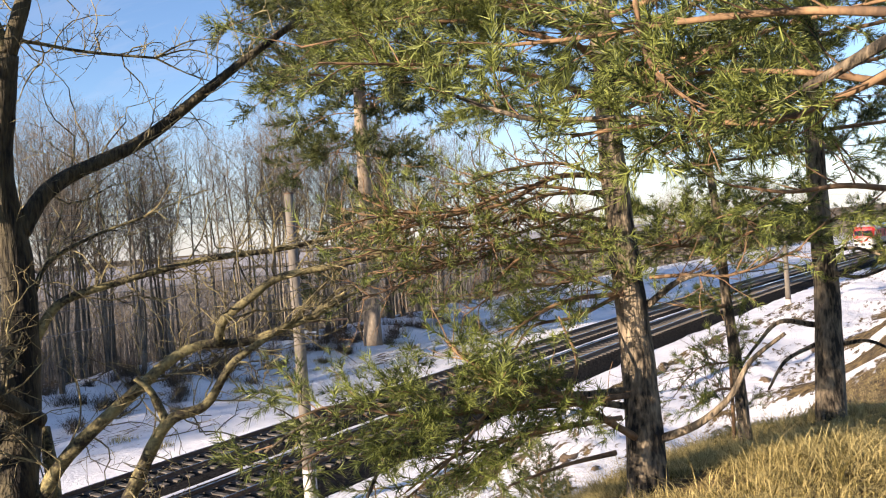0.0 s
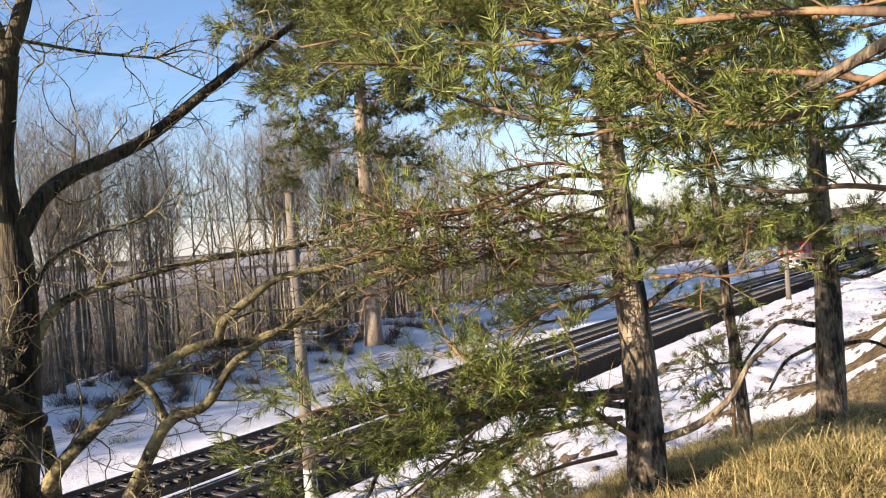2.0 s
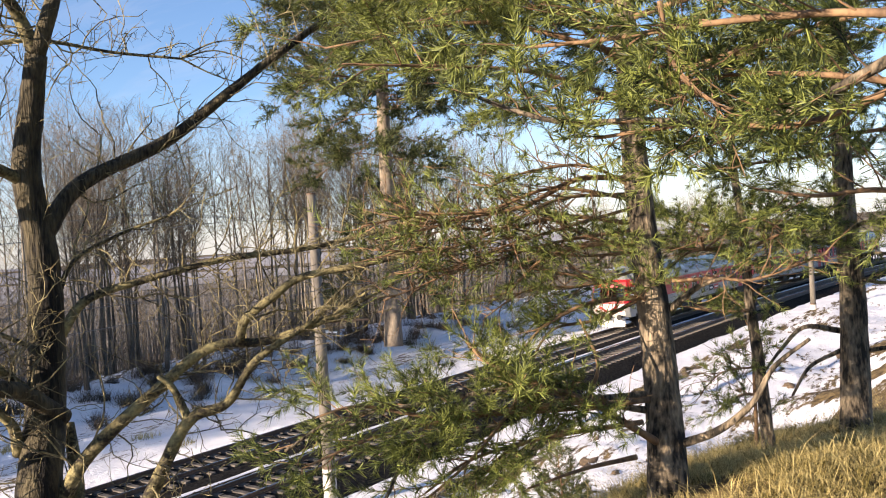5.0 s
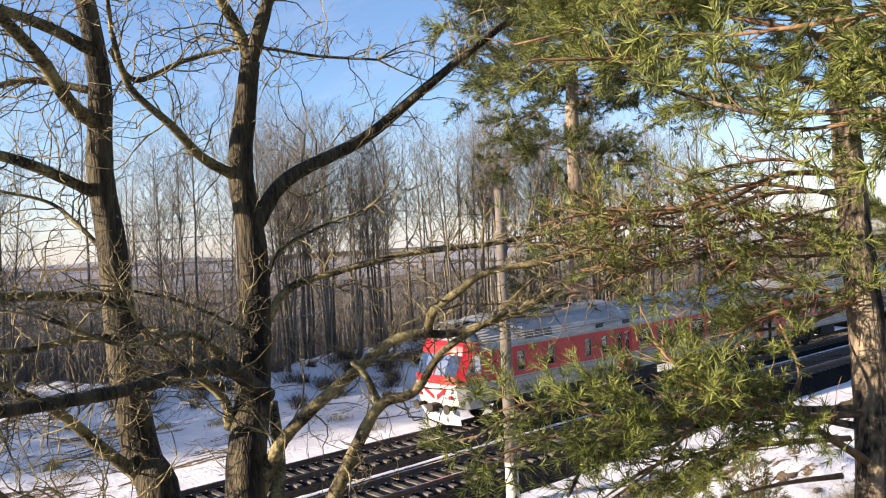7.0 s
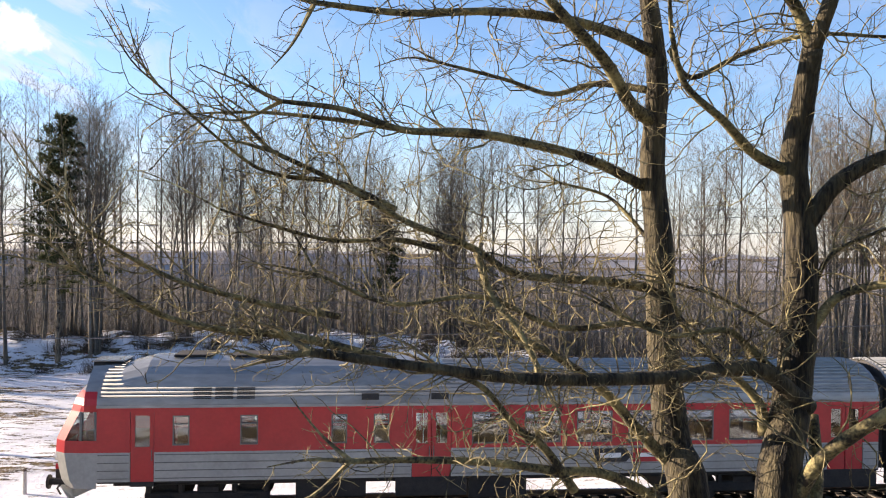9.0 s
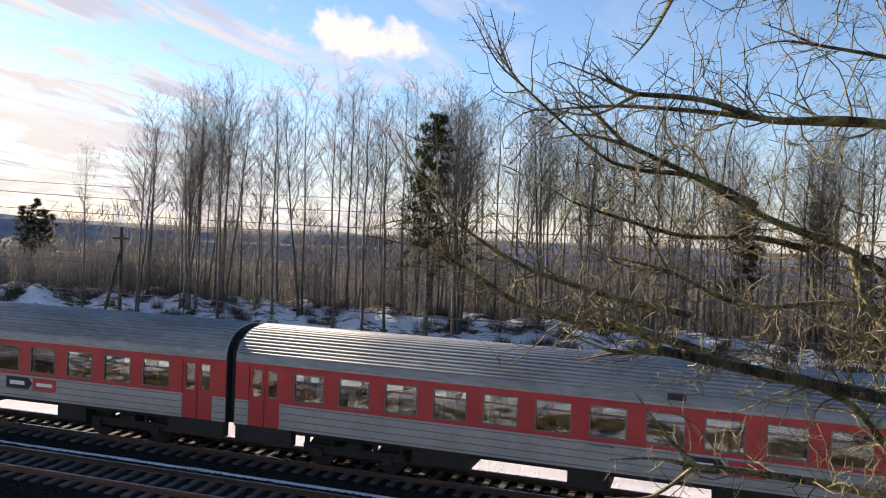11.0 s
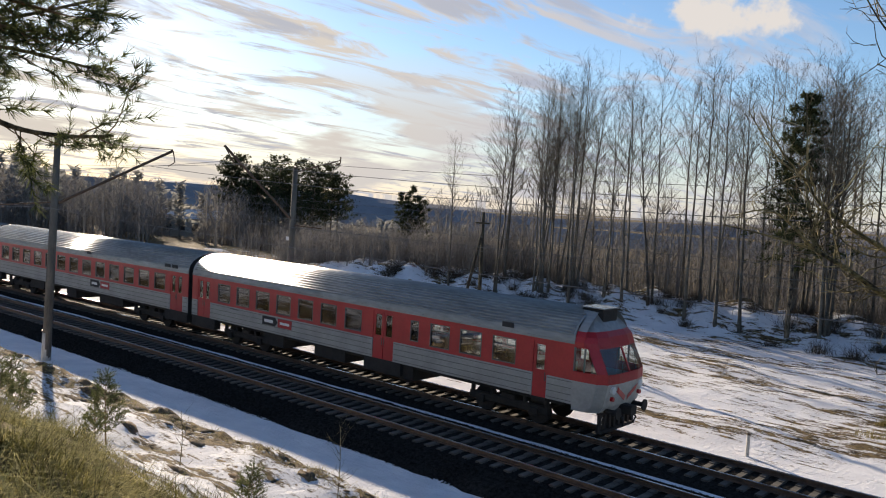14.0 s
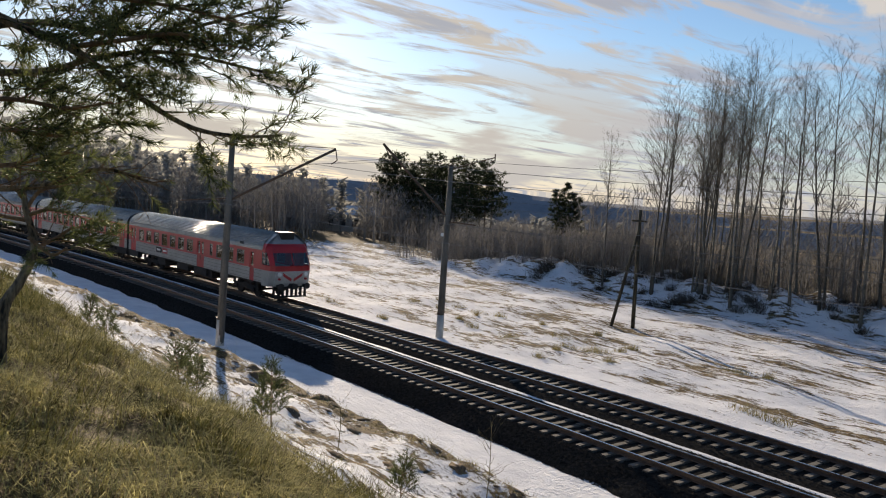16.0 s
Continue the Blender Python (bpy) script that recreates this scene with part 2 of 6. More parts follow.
def ground_mat():
    """Old snow over dry turf: how much snow lies is kept on the sheet, its ragged edge is drawn by noise."""
    m = bpy.data.materials.new("winter_ground")
    m.use_nodes = True
    n, l = m.node_tree.nodes, m.node_tree.links
    b = n["Principled BSDF"]
    geo, at = n.new("ShaderNodeNewGeometry"), n.new("ShaderNodeAttribute")
    at.attribute_name = "snow"

    def noi(scale, detail, stretch=(1, 1, 1), rough=0.55):
        mp, t = n.new("ShaderNodeMapping"), n.new("ShaderNodeTexNoise")
        mp.inputs["Scale"].default_value = stretch
        l.new(geo.outputs["Position"], mp.inputs[0])
        l.new(mp.outputs[0], t.inputs["Vector"])
        t.inputs["Scale"].default_value, t.inputs["Detail"].default_value, t.inputs["Roughness"].default_value = scale, detail, rough
        return t.outputs["Fac"]

    def ramp(fac, p0, c0, p1, c1):
        r = n.new("ShaderNodeValToRGB")
        r.color_ramp.elements[0].position, r.color_ramp.elements[1].position = p0, p1
        r.color_ramp.elements[0].color, r.color_ramp.elements[1].color = (*c0, 1), (*c1, 1)
        l.new(fac, r.inputs[0])
        return r.outputs[0]

    def math2(op, a, b2, clamp=False):
        x = n.new("ShaderNodeMath")
        x.operation, x.use_clamp = op, clamp
        for k, v in enumerate((a, b2)):
            if isinstance(v, (int, float)):
                x.inputs[k].default_value = v
            else:
                l.new(v, x.inputs[k])
        return x.outputs[0]

    big, mid, fine = noi(0.30, 5, (0.5, 1.2, 1)), noi(1.9, 8, (0.40, 1.5, 1), 0.66), noi(9, 7)
    patch = math2("ADD", math2("MULTIPLY", big, 0.55), math2("ADD", math2("MULTIPLY", mid, 0.75), math2("MULTIPLY", fine, 0.25)))
    # patch runs about 0.5 to 1.05
    lvl = math2("ADD", math2("MULTIPLY", at.outputs["Fac"], 0.62), -0.37)
    f = math2("SUBTRACT", math2("ADD", lvl, 0.80), patch)
    snow = math2("MULTIPLY", math2("ADD", f, 0.02), 18.0, True)
    turf = ramp(noi(3.5, 8), 0.35, (0.030, 0.022, 0.014), 0.68, (0.23, 0.165, 0.078))
    crust = noi(6.5, 4, (1.0, 0.45, 1))
    snowc = ramp(noi(0.8, 5), 0.3, (0.66, 0.67, 0.70), 0.7, (0.83, 0.83, 0.84))
    mx = n.new("ShaderNodeMix")
    mx.data_type = "RGBA"
    l.new(snow, mx.inputs["Factor"]), l.new(turf, mx.inputs["A"]), l.new(snowc, mx.inputs["B"])
    l.new(mx.outputs["Result"], b.inputs["Base Color"])
    b.inputs["Roughness"].default_value = 0.9
    b.inputs["Specular IOR Level"].default_value = 0.12
    bp = n.new("ShaderNodeBump")
    bp.inputs["Strength"].default_value, bp.inputs["Distance"].default_value = 0.8, 0.13
    l.new(math2("ADD", math2("MULTIPLY", snow, 0.5), math2("ADD", math2("ADD", mid, math2("MULTIPLY", crust, 0.45)), math2("MULTIPLY", fine, 0.35))), bp.inputs["Height"])
    l.new(bp.outputs[0], b.inputs["Normal"])
    return m


M["ground"] = ground_mat()


# ---- mesh tools ----
class Geo:
    """Collects vertices and faces of one mesh."""

    def __init__(self):
        self.v, self.f = [], []

    def box(self, x0, x1, y0, y1, z0, z1):
        k = len(self.v)
        self.v += [(x, y, z) for x in (x0, x1) for y in (y0, y1) for z in (z0, z1)]
        self.f += [tuple(k + i for i in q) for q in ((0, 1, 3, 2), (4, 6, 7, 5), (0, 4, 5, 1), (2, 3, 7, 6), (0, 2, 6, 4), (1, 5, 7, 3))]
        return self

    def slab(self, x0, x1, y0, y1, z0, z1, b=0.02):
        """A box with bevelled long edges."""
        ring = [(y0 + b, z0), (y1 - b, z0), (y1, z0 + b), (y1, z1 - b), (y1 - b, z1), (y0 + b, z1), (y0, z1 - b), (y0, z0 + b)]
        k = len(self.v)
        for x in (x0, x1):
            self.v += [(x, y, z) for y, z in ring]
        self.f += [(k + i, k + (i + 1) % 8, k + 8 + (i + 1) % 8, k + 8 + i) for i in range(8)]
        self.f += [tuple(k + i for i in reversed(range(8))), tuple(k + 8 + i for i in range(8))]
        return self

    def tube(self, pts, rad, n=6, cap=True):
        pts = [Vector(p) for p in pts]
        k = len(self.v)
        side = None
        for i, p in enumerate(pts):
            d = (pts[min(i + 1, len(pts) - 1)] - pts[max(i - 1, 0)])
            d = d.normalized() if d.length > 1e-9 else Vector((0, 0, 1))
            if side is None:
                side = d.cross(Vector((0.3, 0.7, 0.2)) if abs(d.z) > 0.8 else Vector((0, 0, 1))).normalized()
            else:
                side = (side - d * side.dot(d)).normalized()
            up = d.cross(side)
            r = rad[i] if isinstance(rad, (list, tuple)) else rad
            for j in range(n):
                a = 2 * math.pi * j / n
                q = p + (side * math.cos(a) + up * math.sin(a)) * r
                self.v.append((q.x, q.y, q.z))
        for i in range(len(pts) - 1):
            for j in range(n):
                a, b = k + i * n + j, k + i * n + (j + 1) % n
                self.f.append((a, b, b + n, a + n))
        if cap:
            self.f.append(tuple(k + j for j in reversed(range(n))))
            self.f.append(tuple(k + (len(pts) - 1) * n + j for j in range(n)))
        return self

    def loft(self, rings, close=False):
        k, n = len(self.v), len(rings[0])
        for r in rings:
            self.v += [tuple(p) for p in r]
        for i in range(len(rings) - 1):
            for j in range(n if close else n - 1):
                a, b = k + i * n + j, k + i * n + (j + 1) % n
                self.f.append((a, b, b + n, a + n))
        return self

    def cyl(self, c, axis, r, length, n=16):
        a = Vector(axis).normalized() * length / 2
        return self.tube([Vector(c) - a, Vector(c) + a], r, n)

    def weld(self):
        """Joins corners that lie on one another."""
        seen, where = {}, []
        for p in self.v:
            where.append(seen.setdefault((round(p[0], 4), round(p[1], 4), round(p[2], 4)), len(seen)))
        self.v = list(seen)
        self.f = [tuple(where[i] for i in q) for q in self.f]
        return self

    def mesh(self, name, mat, smooth=False):
        me = bpy.data.meshes.new(name)
        me.from_pydata(self.v, [], self.f)
        me.materials.append(mat)
        if smooth:
            me.shade_smooth()
        me.update()
        return me


def part(name, g, mat, parent=None, label="", smooth=False, at=None):
    ob = new(name, g if isinstance(g, bpy.types.Mesh) else g.mesh(name, mat, smooth))
    if parent:
        ob.parent = parent
    if at is not None:
        ob.matrix_basis = at
    if label:
        ob["label"] = label
    return ob


def thing(name, label, category, group="", m=None, kind=""):
    ob = tagged(new(name), label, category, group, kind)
    if m is not None:
        ob.matrix_basis = m
    return ob


def many(template, mats):
    """One mesh from copies of template (vertices, triangles) at the 4 x 4 matrices given."""
    tv, tf = np.array(template[0], float), np.array(template[1], int)
    mats = np.array(mats, float)
    v = np.einsum("kij,nj->kni", mats[:, :3, :3], tv) + mats[:, None, :3, 3]
    f = tf[None] + (np.arange(len(mats)) * len(tv))[:, None, None]
    return v.reshape(-1, 3), f.reshape(-1, 3)


def tri_mesh(name, v, f, mat):
    me = bpy.data.meshes.new(name)
    v, f = np.asarray(v, np.float32), np.asarray(f, np.int32)
    me.vertices.add(len(v)), me.loops.add(f.size), me.polygons.add(len(f))
    me.vertices.foreach_set("co", v.ravel())
    me.loops.foreach_set("vertex_index", f.ravel())
    me.polygons.foreach_set("loop_start", np.arange(0, f.size, 3, dtype=np.int32))
    me.update(calc_edges=True)
    me.validate()
    me.materials.append(mat)
    return me


# ---- lie of the land ----
BEND = 1 / 780.0             # the line bends gently round the hill
NEAR, FAR = 20.86, 24.96     # the two tracks' middles where they pass the eye


def line_y(x, off):
    return off - x * x * BEND / 2


def on_line(s, off):
    return pose(s, line_y(s, off), 0, 0, 0, -math.degrees(s * BEND))


PROFILE = ((-400, 9.0), (-60, 7.2), (-8, 6.5), (1.0, 6.35), (2.2, 6.0), (4.0, 4.75), (6.0, 3.2), (8.0, 1.95), (10.0, 1.1), (12.0, 0.5), (13.4, 0.2), (14.4, 0.22), (15.3, -0.5),
           (18.2, -0.62), (18.6, -0.55), (27.2, -0.55), (28.0, -0.72), (40.0, -0.8), (52.0, -0.8))


def smooth01(a, b, x):
    t = np.clip((x - a) / (b - a), 0, 1)
    return t * t * (3 - 2 * t)


def land(x, y):
    """Height of the ground; works on arrays."""
    x, y = np.asarray(x, float), np.asarray(y, float)
    v = y + x * x * BEND / 2 * np.where(np.abs(x) < 200, 1, 200 / np.maximum(np.abs(x), 1)) ** 2
    z = np.interp(v, [p[0] for p in PROFILE], [p[1] for p in PROFILE])
    wob = 0.10 * np.sin(x * 0.9 + v * 0.4) + 0.13 * np.sin(x * 0.37 - v * 0.8 + 1) + 0.05 * np.sin(x * 2.3 + v * 1.9)
    z = z + wob * (smooth01(1.0, 4.0, v) * (1 - smooth01(13.5, 15.2, v)) + 0.45 * smooth01(28.5, 31, v) * (1 - smooth01(300, 500, v)))
    lump = np.sin(x * 3.1 + v * 1.3) * np.sin(v * 2.7 - x * 0.9) + 0.7 * np.sin(x * 5.3 - v * 2.1 + 2) * np.sin(v * 4.4 + x * 1.7)
    z = z + 0.06 * lump * smooth01(2.5, 5.0, v) * (1 - smooth01(14.3, 15.2, v)) + 0.03 * lump * smooth01(29, 32, v) * (1 - smooth01(60, 70, v))
    # hummocks on the heath
    z = z + 0.07 * lump * smooth01(-1.6, -3.0, x) * smooth01(-3, -1, v) * (1 - smooth01(2.5, 5.0, v))
    # down the line the hilltop falls away past the pines
    z = z - (0.45 * smooth01(5.0, 8.2, x) + 2.2 * smooth01(8.2, 15, x)) * (1 - smooth01(5, 13, v))
    # wooded bank on the far side, nearer on the one hand
    edge = 57.5 - 17.5 * smooth01(-2, 24, x) + 3.5 * np.exp(-((x - 2) / 9) ** 2)
    rough = 0.35 * np.sin(x * 0.7) * np.sin(v * 0.9 + x * 0.2) + 0.25 * np.sin(x * 1.7 + v)
    bank = (1.8 + rough) * smooth01(edge - 2.5, edge + 2.0, v) * (1 - smooth01(edge + 5, edge + 16, v))
    bank = bank * (0.55 + 0.45 * np.cos(np.clip((x + 40) / 50, -1.5, 1.5)) ** 2) * smooth01(-78, -62, x)
    z = z + bank
    drop = smooth01(edge + 8, edge + 70, v)
    z = z - 9 * drop - 22 * smooth01(150, 900, v)
    # wooded hill up the line, behind which the sun stands
    hill = np.exp(-((x + 250) / 95) ** 2 - ((v - 30) / 75) ** 2)
    z = z + 11 * hill * smooth01(30, 75, np.abs(v - 22) + 30 * smooth01(-140, -210, x))
    return z


def build_ground():
    xs = np.concatenate([-60 - np.geomspace(1, 2900, 60)[::-1], np.arange(-60, -45, 0.8), np.arange(-45, 45, 0.45), np.arange(45, 100, 0.8), 100 + np.geomspace(1, 2900, 60)])
    vs = np.concatenate([-4 - np.geomspace(0.5, 500, 26)[::-1], np.arange(-4, 19, 0.4), np.arange(19, 76, 0.8), 76 + np.geomspace(0.5, 3000, 60)])
    X, V = np.meshgrid(xs, vs, indexing="ij")
    Y = V - X * X * BEND / 2 * np.where(np.abs(X) < 200, 1, 200 / np.maximum(np.abs(X), 1)) ** 2
    Z = land(X, Y)
    g = Geo()
    g.v = [tuple(p) for p in np.stack([X, Y, Z], -1).reshape(-1, 3).tolist()]
    n = len(vs)
    g.f = [(i * n + j, (i + 1) * n + j, (i + 1) * n + j + 1, i * n + j + 1) for i in range(len(xs) - 1) for j in range(n - 1)]
    me = g.mesh("ground", M["ground"], True)
    # depth of the snow cover: none on the sunny hilltop, patchy down the slope, closed beside the line and on the meadow
    edge = 57.5 - 17.5 * smooth01(-2, 24, X) + 3.5 * np.exp(-((X - 2) / 9) ** 2)
    s = 0.05 + 0.60 * smooth01(3.2, 7.0, V + 2.0 * np.sin(X * 0.5)) + 0.15 * smooth01(14.2, 15.5, V)
    s = s + 0.06 * smooth01(5, 9, X) * smooth01(3.0, 4.5, V) * (1 - smooth01(13, 15, V))
    s = s + 0.36 * smooth01(9.3, 12.5, X) * (1 - smooth01(2.5, 5.0, V)) * smooth01(-30, -5, V)
    s = s + 0.36 * smooth01(-5, -9, X) * smooth01(1.6, 3.2, V) * (1 - smooth01(5.5, 8, V))
    s = s - 0.17 * np.exp(-((V - 14.3) / 0.55) ** 2) - 0.07 * np.exp(-((V - 13.2) / 0.5) ** 2)
    s = s + 0.22 * smooth01(14.8, 15.6, V) * (1 - smooth01(27, 29, V)) - 0.17 * smooth01(28, 32, V)
    s = s + 0.12 * smooth01(12, 24, X) * smooth01(20, 30, V) + 0.02 * smooth01(edge - 3, edge - 1, V) - 0.20 * smooth01(edge + 3, edge + 8, V) - 0.25 * smooth01(edge + 8, edge + 30, V)
    a = me.attributes.new("snow", "FLOAT", "POINT")
    a.data.foreach_set("value", np.clip(s, 0, 1).ravel().astype(np.float32))
    s = s * (1 - 0.9 * smooth01(-98, -112, X) * smooth01(40, 55, V))
    a.data.foreach_set("value", np.clip(s, 0, 1).ravel().astype(np.float32))
    ob = new("ground", me)
    tagged(ob, "snow patched winter meadow and dry grass hillside", "ground", kind="structure")


build_ground()


def build_hills():
    """Far wooded ridges that close the view, with distance haze painted into their colour."""
    for dist, top, amp, a0, a1, seed in ((700, -13.0, 3.0, -100, 100, 2), (1500, -16.0, 7.0, -110, 110, 5), (2900, -26.0, 16.0, -120, 120, 9)):
        g = Geo()
        n = 260
        prof, back, foot = [], [], []
        for i in range(n + 1):
            a = radians(a0 + (a1 - a0) * i / n)
            z = top + amp * noise.fractal(Vector((a * 4 + seed, seed, 0)), 1.0, 2.0, 6) + dist * 0.0006 * noise.noise(Vector((a * 160, seed, 1)))
            # the ridges rise towards the sun
            z += dist * 0.018 * smooth01(radians(30), radians(75), -a)
            x, y = math.sin(a), math.cos(a)
            foot.append((x * dist * 0.94, y * dist * 0.94, -45))
            prof.append((x * dist, y * dist, float(z)))
            back.append((x * dist * 1.1, y * dist * 1.1, -60))
        g.loft([foot, prof, back])
        tagged(part("backdrop", g, M["haze_ridge"], None), "far wooded ridge, haze painted into its blue grey colour", "hills", kind="structure")


build_hills()


# ---- railway ----
def strip(rows, s0, s1, step):
    """A band along the line: rows of (offset across, height)."""
    n = int((s1 - s0) / step)
    return [[(s, line_y(s, o), z) for o, z in rows] for s in (s0 + (s1 - s0) * i / n for i in range(n + 1))]


def build_bed():
    bands = []
    for i in range(661):
        x = -330.0 + i
        near = 0.34 * noise.noise(Vector((x * 0.33, 1, 0))) + 0.22 * noise.noise(Vector((x * 1.1, 7, 0)))
        far = 0.30 * noise.noise(Vector((x * 0.33, 4, 0))) + 0.2 * noise.noise(Vector((x * 1.1, 2, 0)))
        rows = [(17.9 + near, -0.70), (18.6 + near * 0.6, -0.44), (19.3, -0.24), (22.45, -0.24), (22.75, -0.30), (23.05, -0.30), (23.4, -0.24), (26.5, -0.24), (27.0 + far * 0.5, -0.40), (27.8 + far, -0.74)]
        bands.append([(x, line_y(x, o), z) for o, z in rows])
    g = Geo().loft(bands)
    bed = part("ballast_bed", g, M["stone"])
    tagged(bed, "dark crushed stone ballast bed under two tracks", "ballast", kind="structure")
    # loose stones over the bed
    rng = np.random.RandomState(4)
    k = 90000
    s = np.concatenate([rng.uniform(-60, 62, k // 3), rng.uniform(-45, 12, k - k // 3)])
    o = np.where(rng.random_sample(k) < 0.5, rng.uniform(18.1, 20.2, k), rng.uniform(18.3, 27.6, k))
    z = np.interp(o, [17.9, 18.6, 19.3, 22.45, 22.75, 23.05, 23.4, 26.5, 27.0, 27.7], [-0.70, -0.44, -0.24, -0.24, -0.30, -0.30, -0.24, -0.24, -0.40, -0.70])
    tv = [(1, 0, 0), (-0.5, 0.85, 0.1), (-0.4, -0.8, 0), (0.1, 0.1, 0.9)]
    tf = [(0, 1, 3), (1, 2, 3), (2, 0, 3)]
    mats = np.zeros((k, 4, 4))
    a, r = rng.uniform(0, 6.28, k), rng.uniform(0.025, 0.055, k)
    mats[:, 0, 0], mats[:, 0, 1], mats[:, 1, 0], mats[:, 1, 1], mats[:, 2, 2], mats[:, 3, 3] = r * np.cos(a), -r * np.sin(a), r * np.sin(a), r * np.cos(a), r, 1
    mats[:, 0, 3], mats[:, 1, 3], mats[:, 2, 3] = s, line_y(s, o), z - 0.004
    v, f = many((tv, tf), mats)
    tagged(part("ballast_stones", tri_mesh("stones", v, f, M["stone"]), None), "loose dark crushed stones on the track bed", "stones", kind="stuff")
    # ridge of old snow left between the tracks
    g = Geo()
    rings = []
    for i in range(900):
        x = -180 + 0.4 * i
        w = 0.15 + 0.10 * noise.noise(Vector((x * 0.55, 0, 0))) + 0.08 * noise.noise(Vector((x * 2.6, 3, 0)))
        if 60 > x > -60 and noise.noise(Vector((x * 0.21, 9, 0))) > 0.55:
            w *= 0.5
        c = line_y(x, 22.72 + 0.06 * noise.noise(Vector((x * 0.4, 5, 0))))
        rings.append([(x, c - w - 0.05, -0.31), (x, c - w * 0.7, -0.262), (x, c, -0.235), (x, c + w * 0.7, -0.262), (x, c + w + 0.05, -0.31)])
    g.loft(rings)
    tagged(part("snow_ridge", g, M["snow"], None, smooth=True), "narrow ridge of old snow between the tracks", "snow", kind="structure")


M["snow"] = surf("old_snow", (0.66, 0.67, 0.70), (0.83, 0.83, 0.85), 2.0, 0.7, 0.4, bscale=14, depth=0.04)


def sleeper_mesh():
    g = Geo()
    # turned so that it lies across the line, with sloped rail seats
    for y0, y1, z1 in ((-1.35, -0.45, -0.175), (-0.45, 0.45, -0.205), (0.45, 1.35, -0.175)):
        k = len(g.v)
        g.v += [(sx * (0.145 if z < -0.22 else 0.10), y, z) for y in (y0, y1) for sx, z in ((-1, -0.30), (-1, z1), (1, z1), (1, -0.30))]
        g.f += [(k, k + 1, k + 5, k + 4), (k + 1, k + 2, k + 6, k + 5), (k + 2, k + 3, k + 7, k + 6), (k, k + 3, k + 2, k + 1), (k + 4, k + 5, k + 6, k + 7)]
    return g.mesh("sleeper", M["sleeper"])


def build_tracks():
    sl = sleeper_mesh()
    for name, off in (("near_track", NEAR), ("far_track", FAR)):
        t = thing(name, "straight steel rails on concrete sleepers in dark ballast", "railway track", "railway tracks", kind="structure")
        for side in (-0.79, 0.79):
            o = off + side
            rail = Geo().loft(strip([(o - 0.075, -0.175), (o - 0.07, -0.155), (o - 0.012, -0.135), (o - 0.012, -0.04), (o - 0.036, -0.03), (o - 0.036, -0.006)], -330, 330, 3.0))
            rail.loft(strip([(o + 0.036, -0.006), (o + 0.036, -0.03), (o + 0.012, -0.04), (o + 0.012, -0.135), (o + 0.07, -0.155), (o + 0.075, -0.175)], -330, 330, 3.0))
            r = part("rail", rail, M["steel"], t)
            part("rail_head", Geo().loft(strip([(o - 0.036, -0.006), (o - 0.028, 0.0), (o + 0.028, 0.0), (o + 0.036, -0.006)], -330, 330, 3.0)), M["bright"], r, "polished running surface")
        # sleepers beside the eye are pieces, the far ones one mesh
        for i in range(270):
            s = -62 + i * 0.545
            ob = new("sleeper", sl)
            ob.parent, ob.matrix_basis = t, on_line(s, off)
        far = Geo()
        for i in range(330):
            s = (-62.5 - i * 0.545) if i % 2 else (85.5 + i * 0.545 / 2)
            k = len(far.v)
            m = on_line(s, off)
            far.v += [tuple(m @ Vector(q.co)) for q in sl.vertices]
            far.f += [tuple(k + j for j in p.vertices) for p in sl.polygons]
        tagged(part("far_sleepers", far, M["sleeper"], t), kind="stuff")


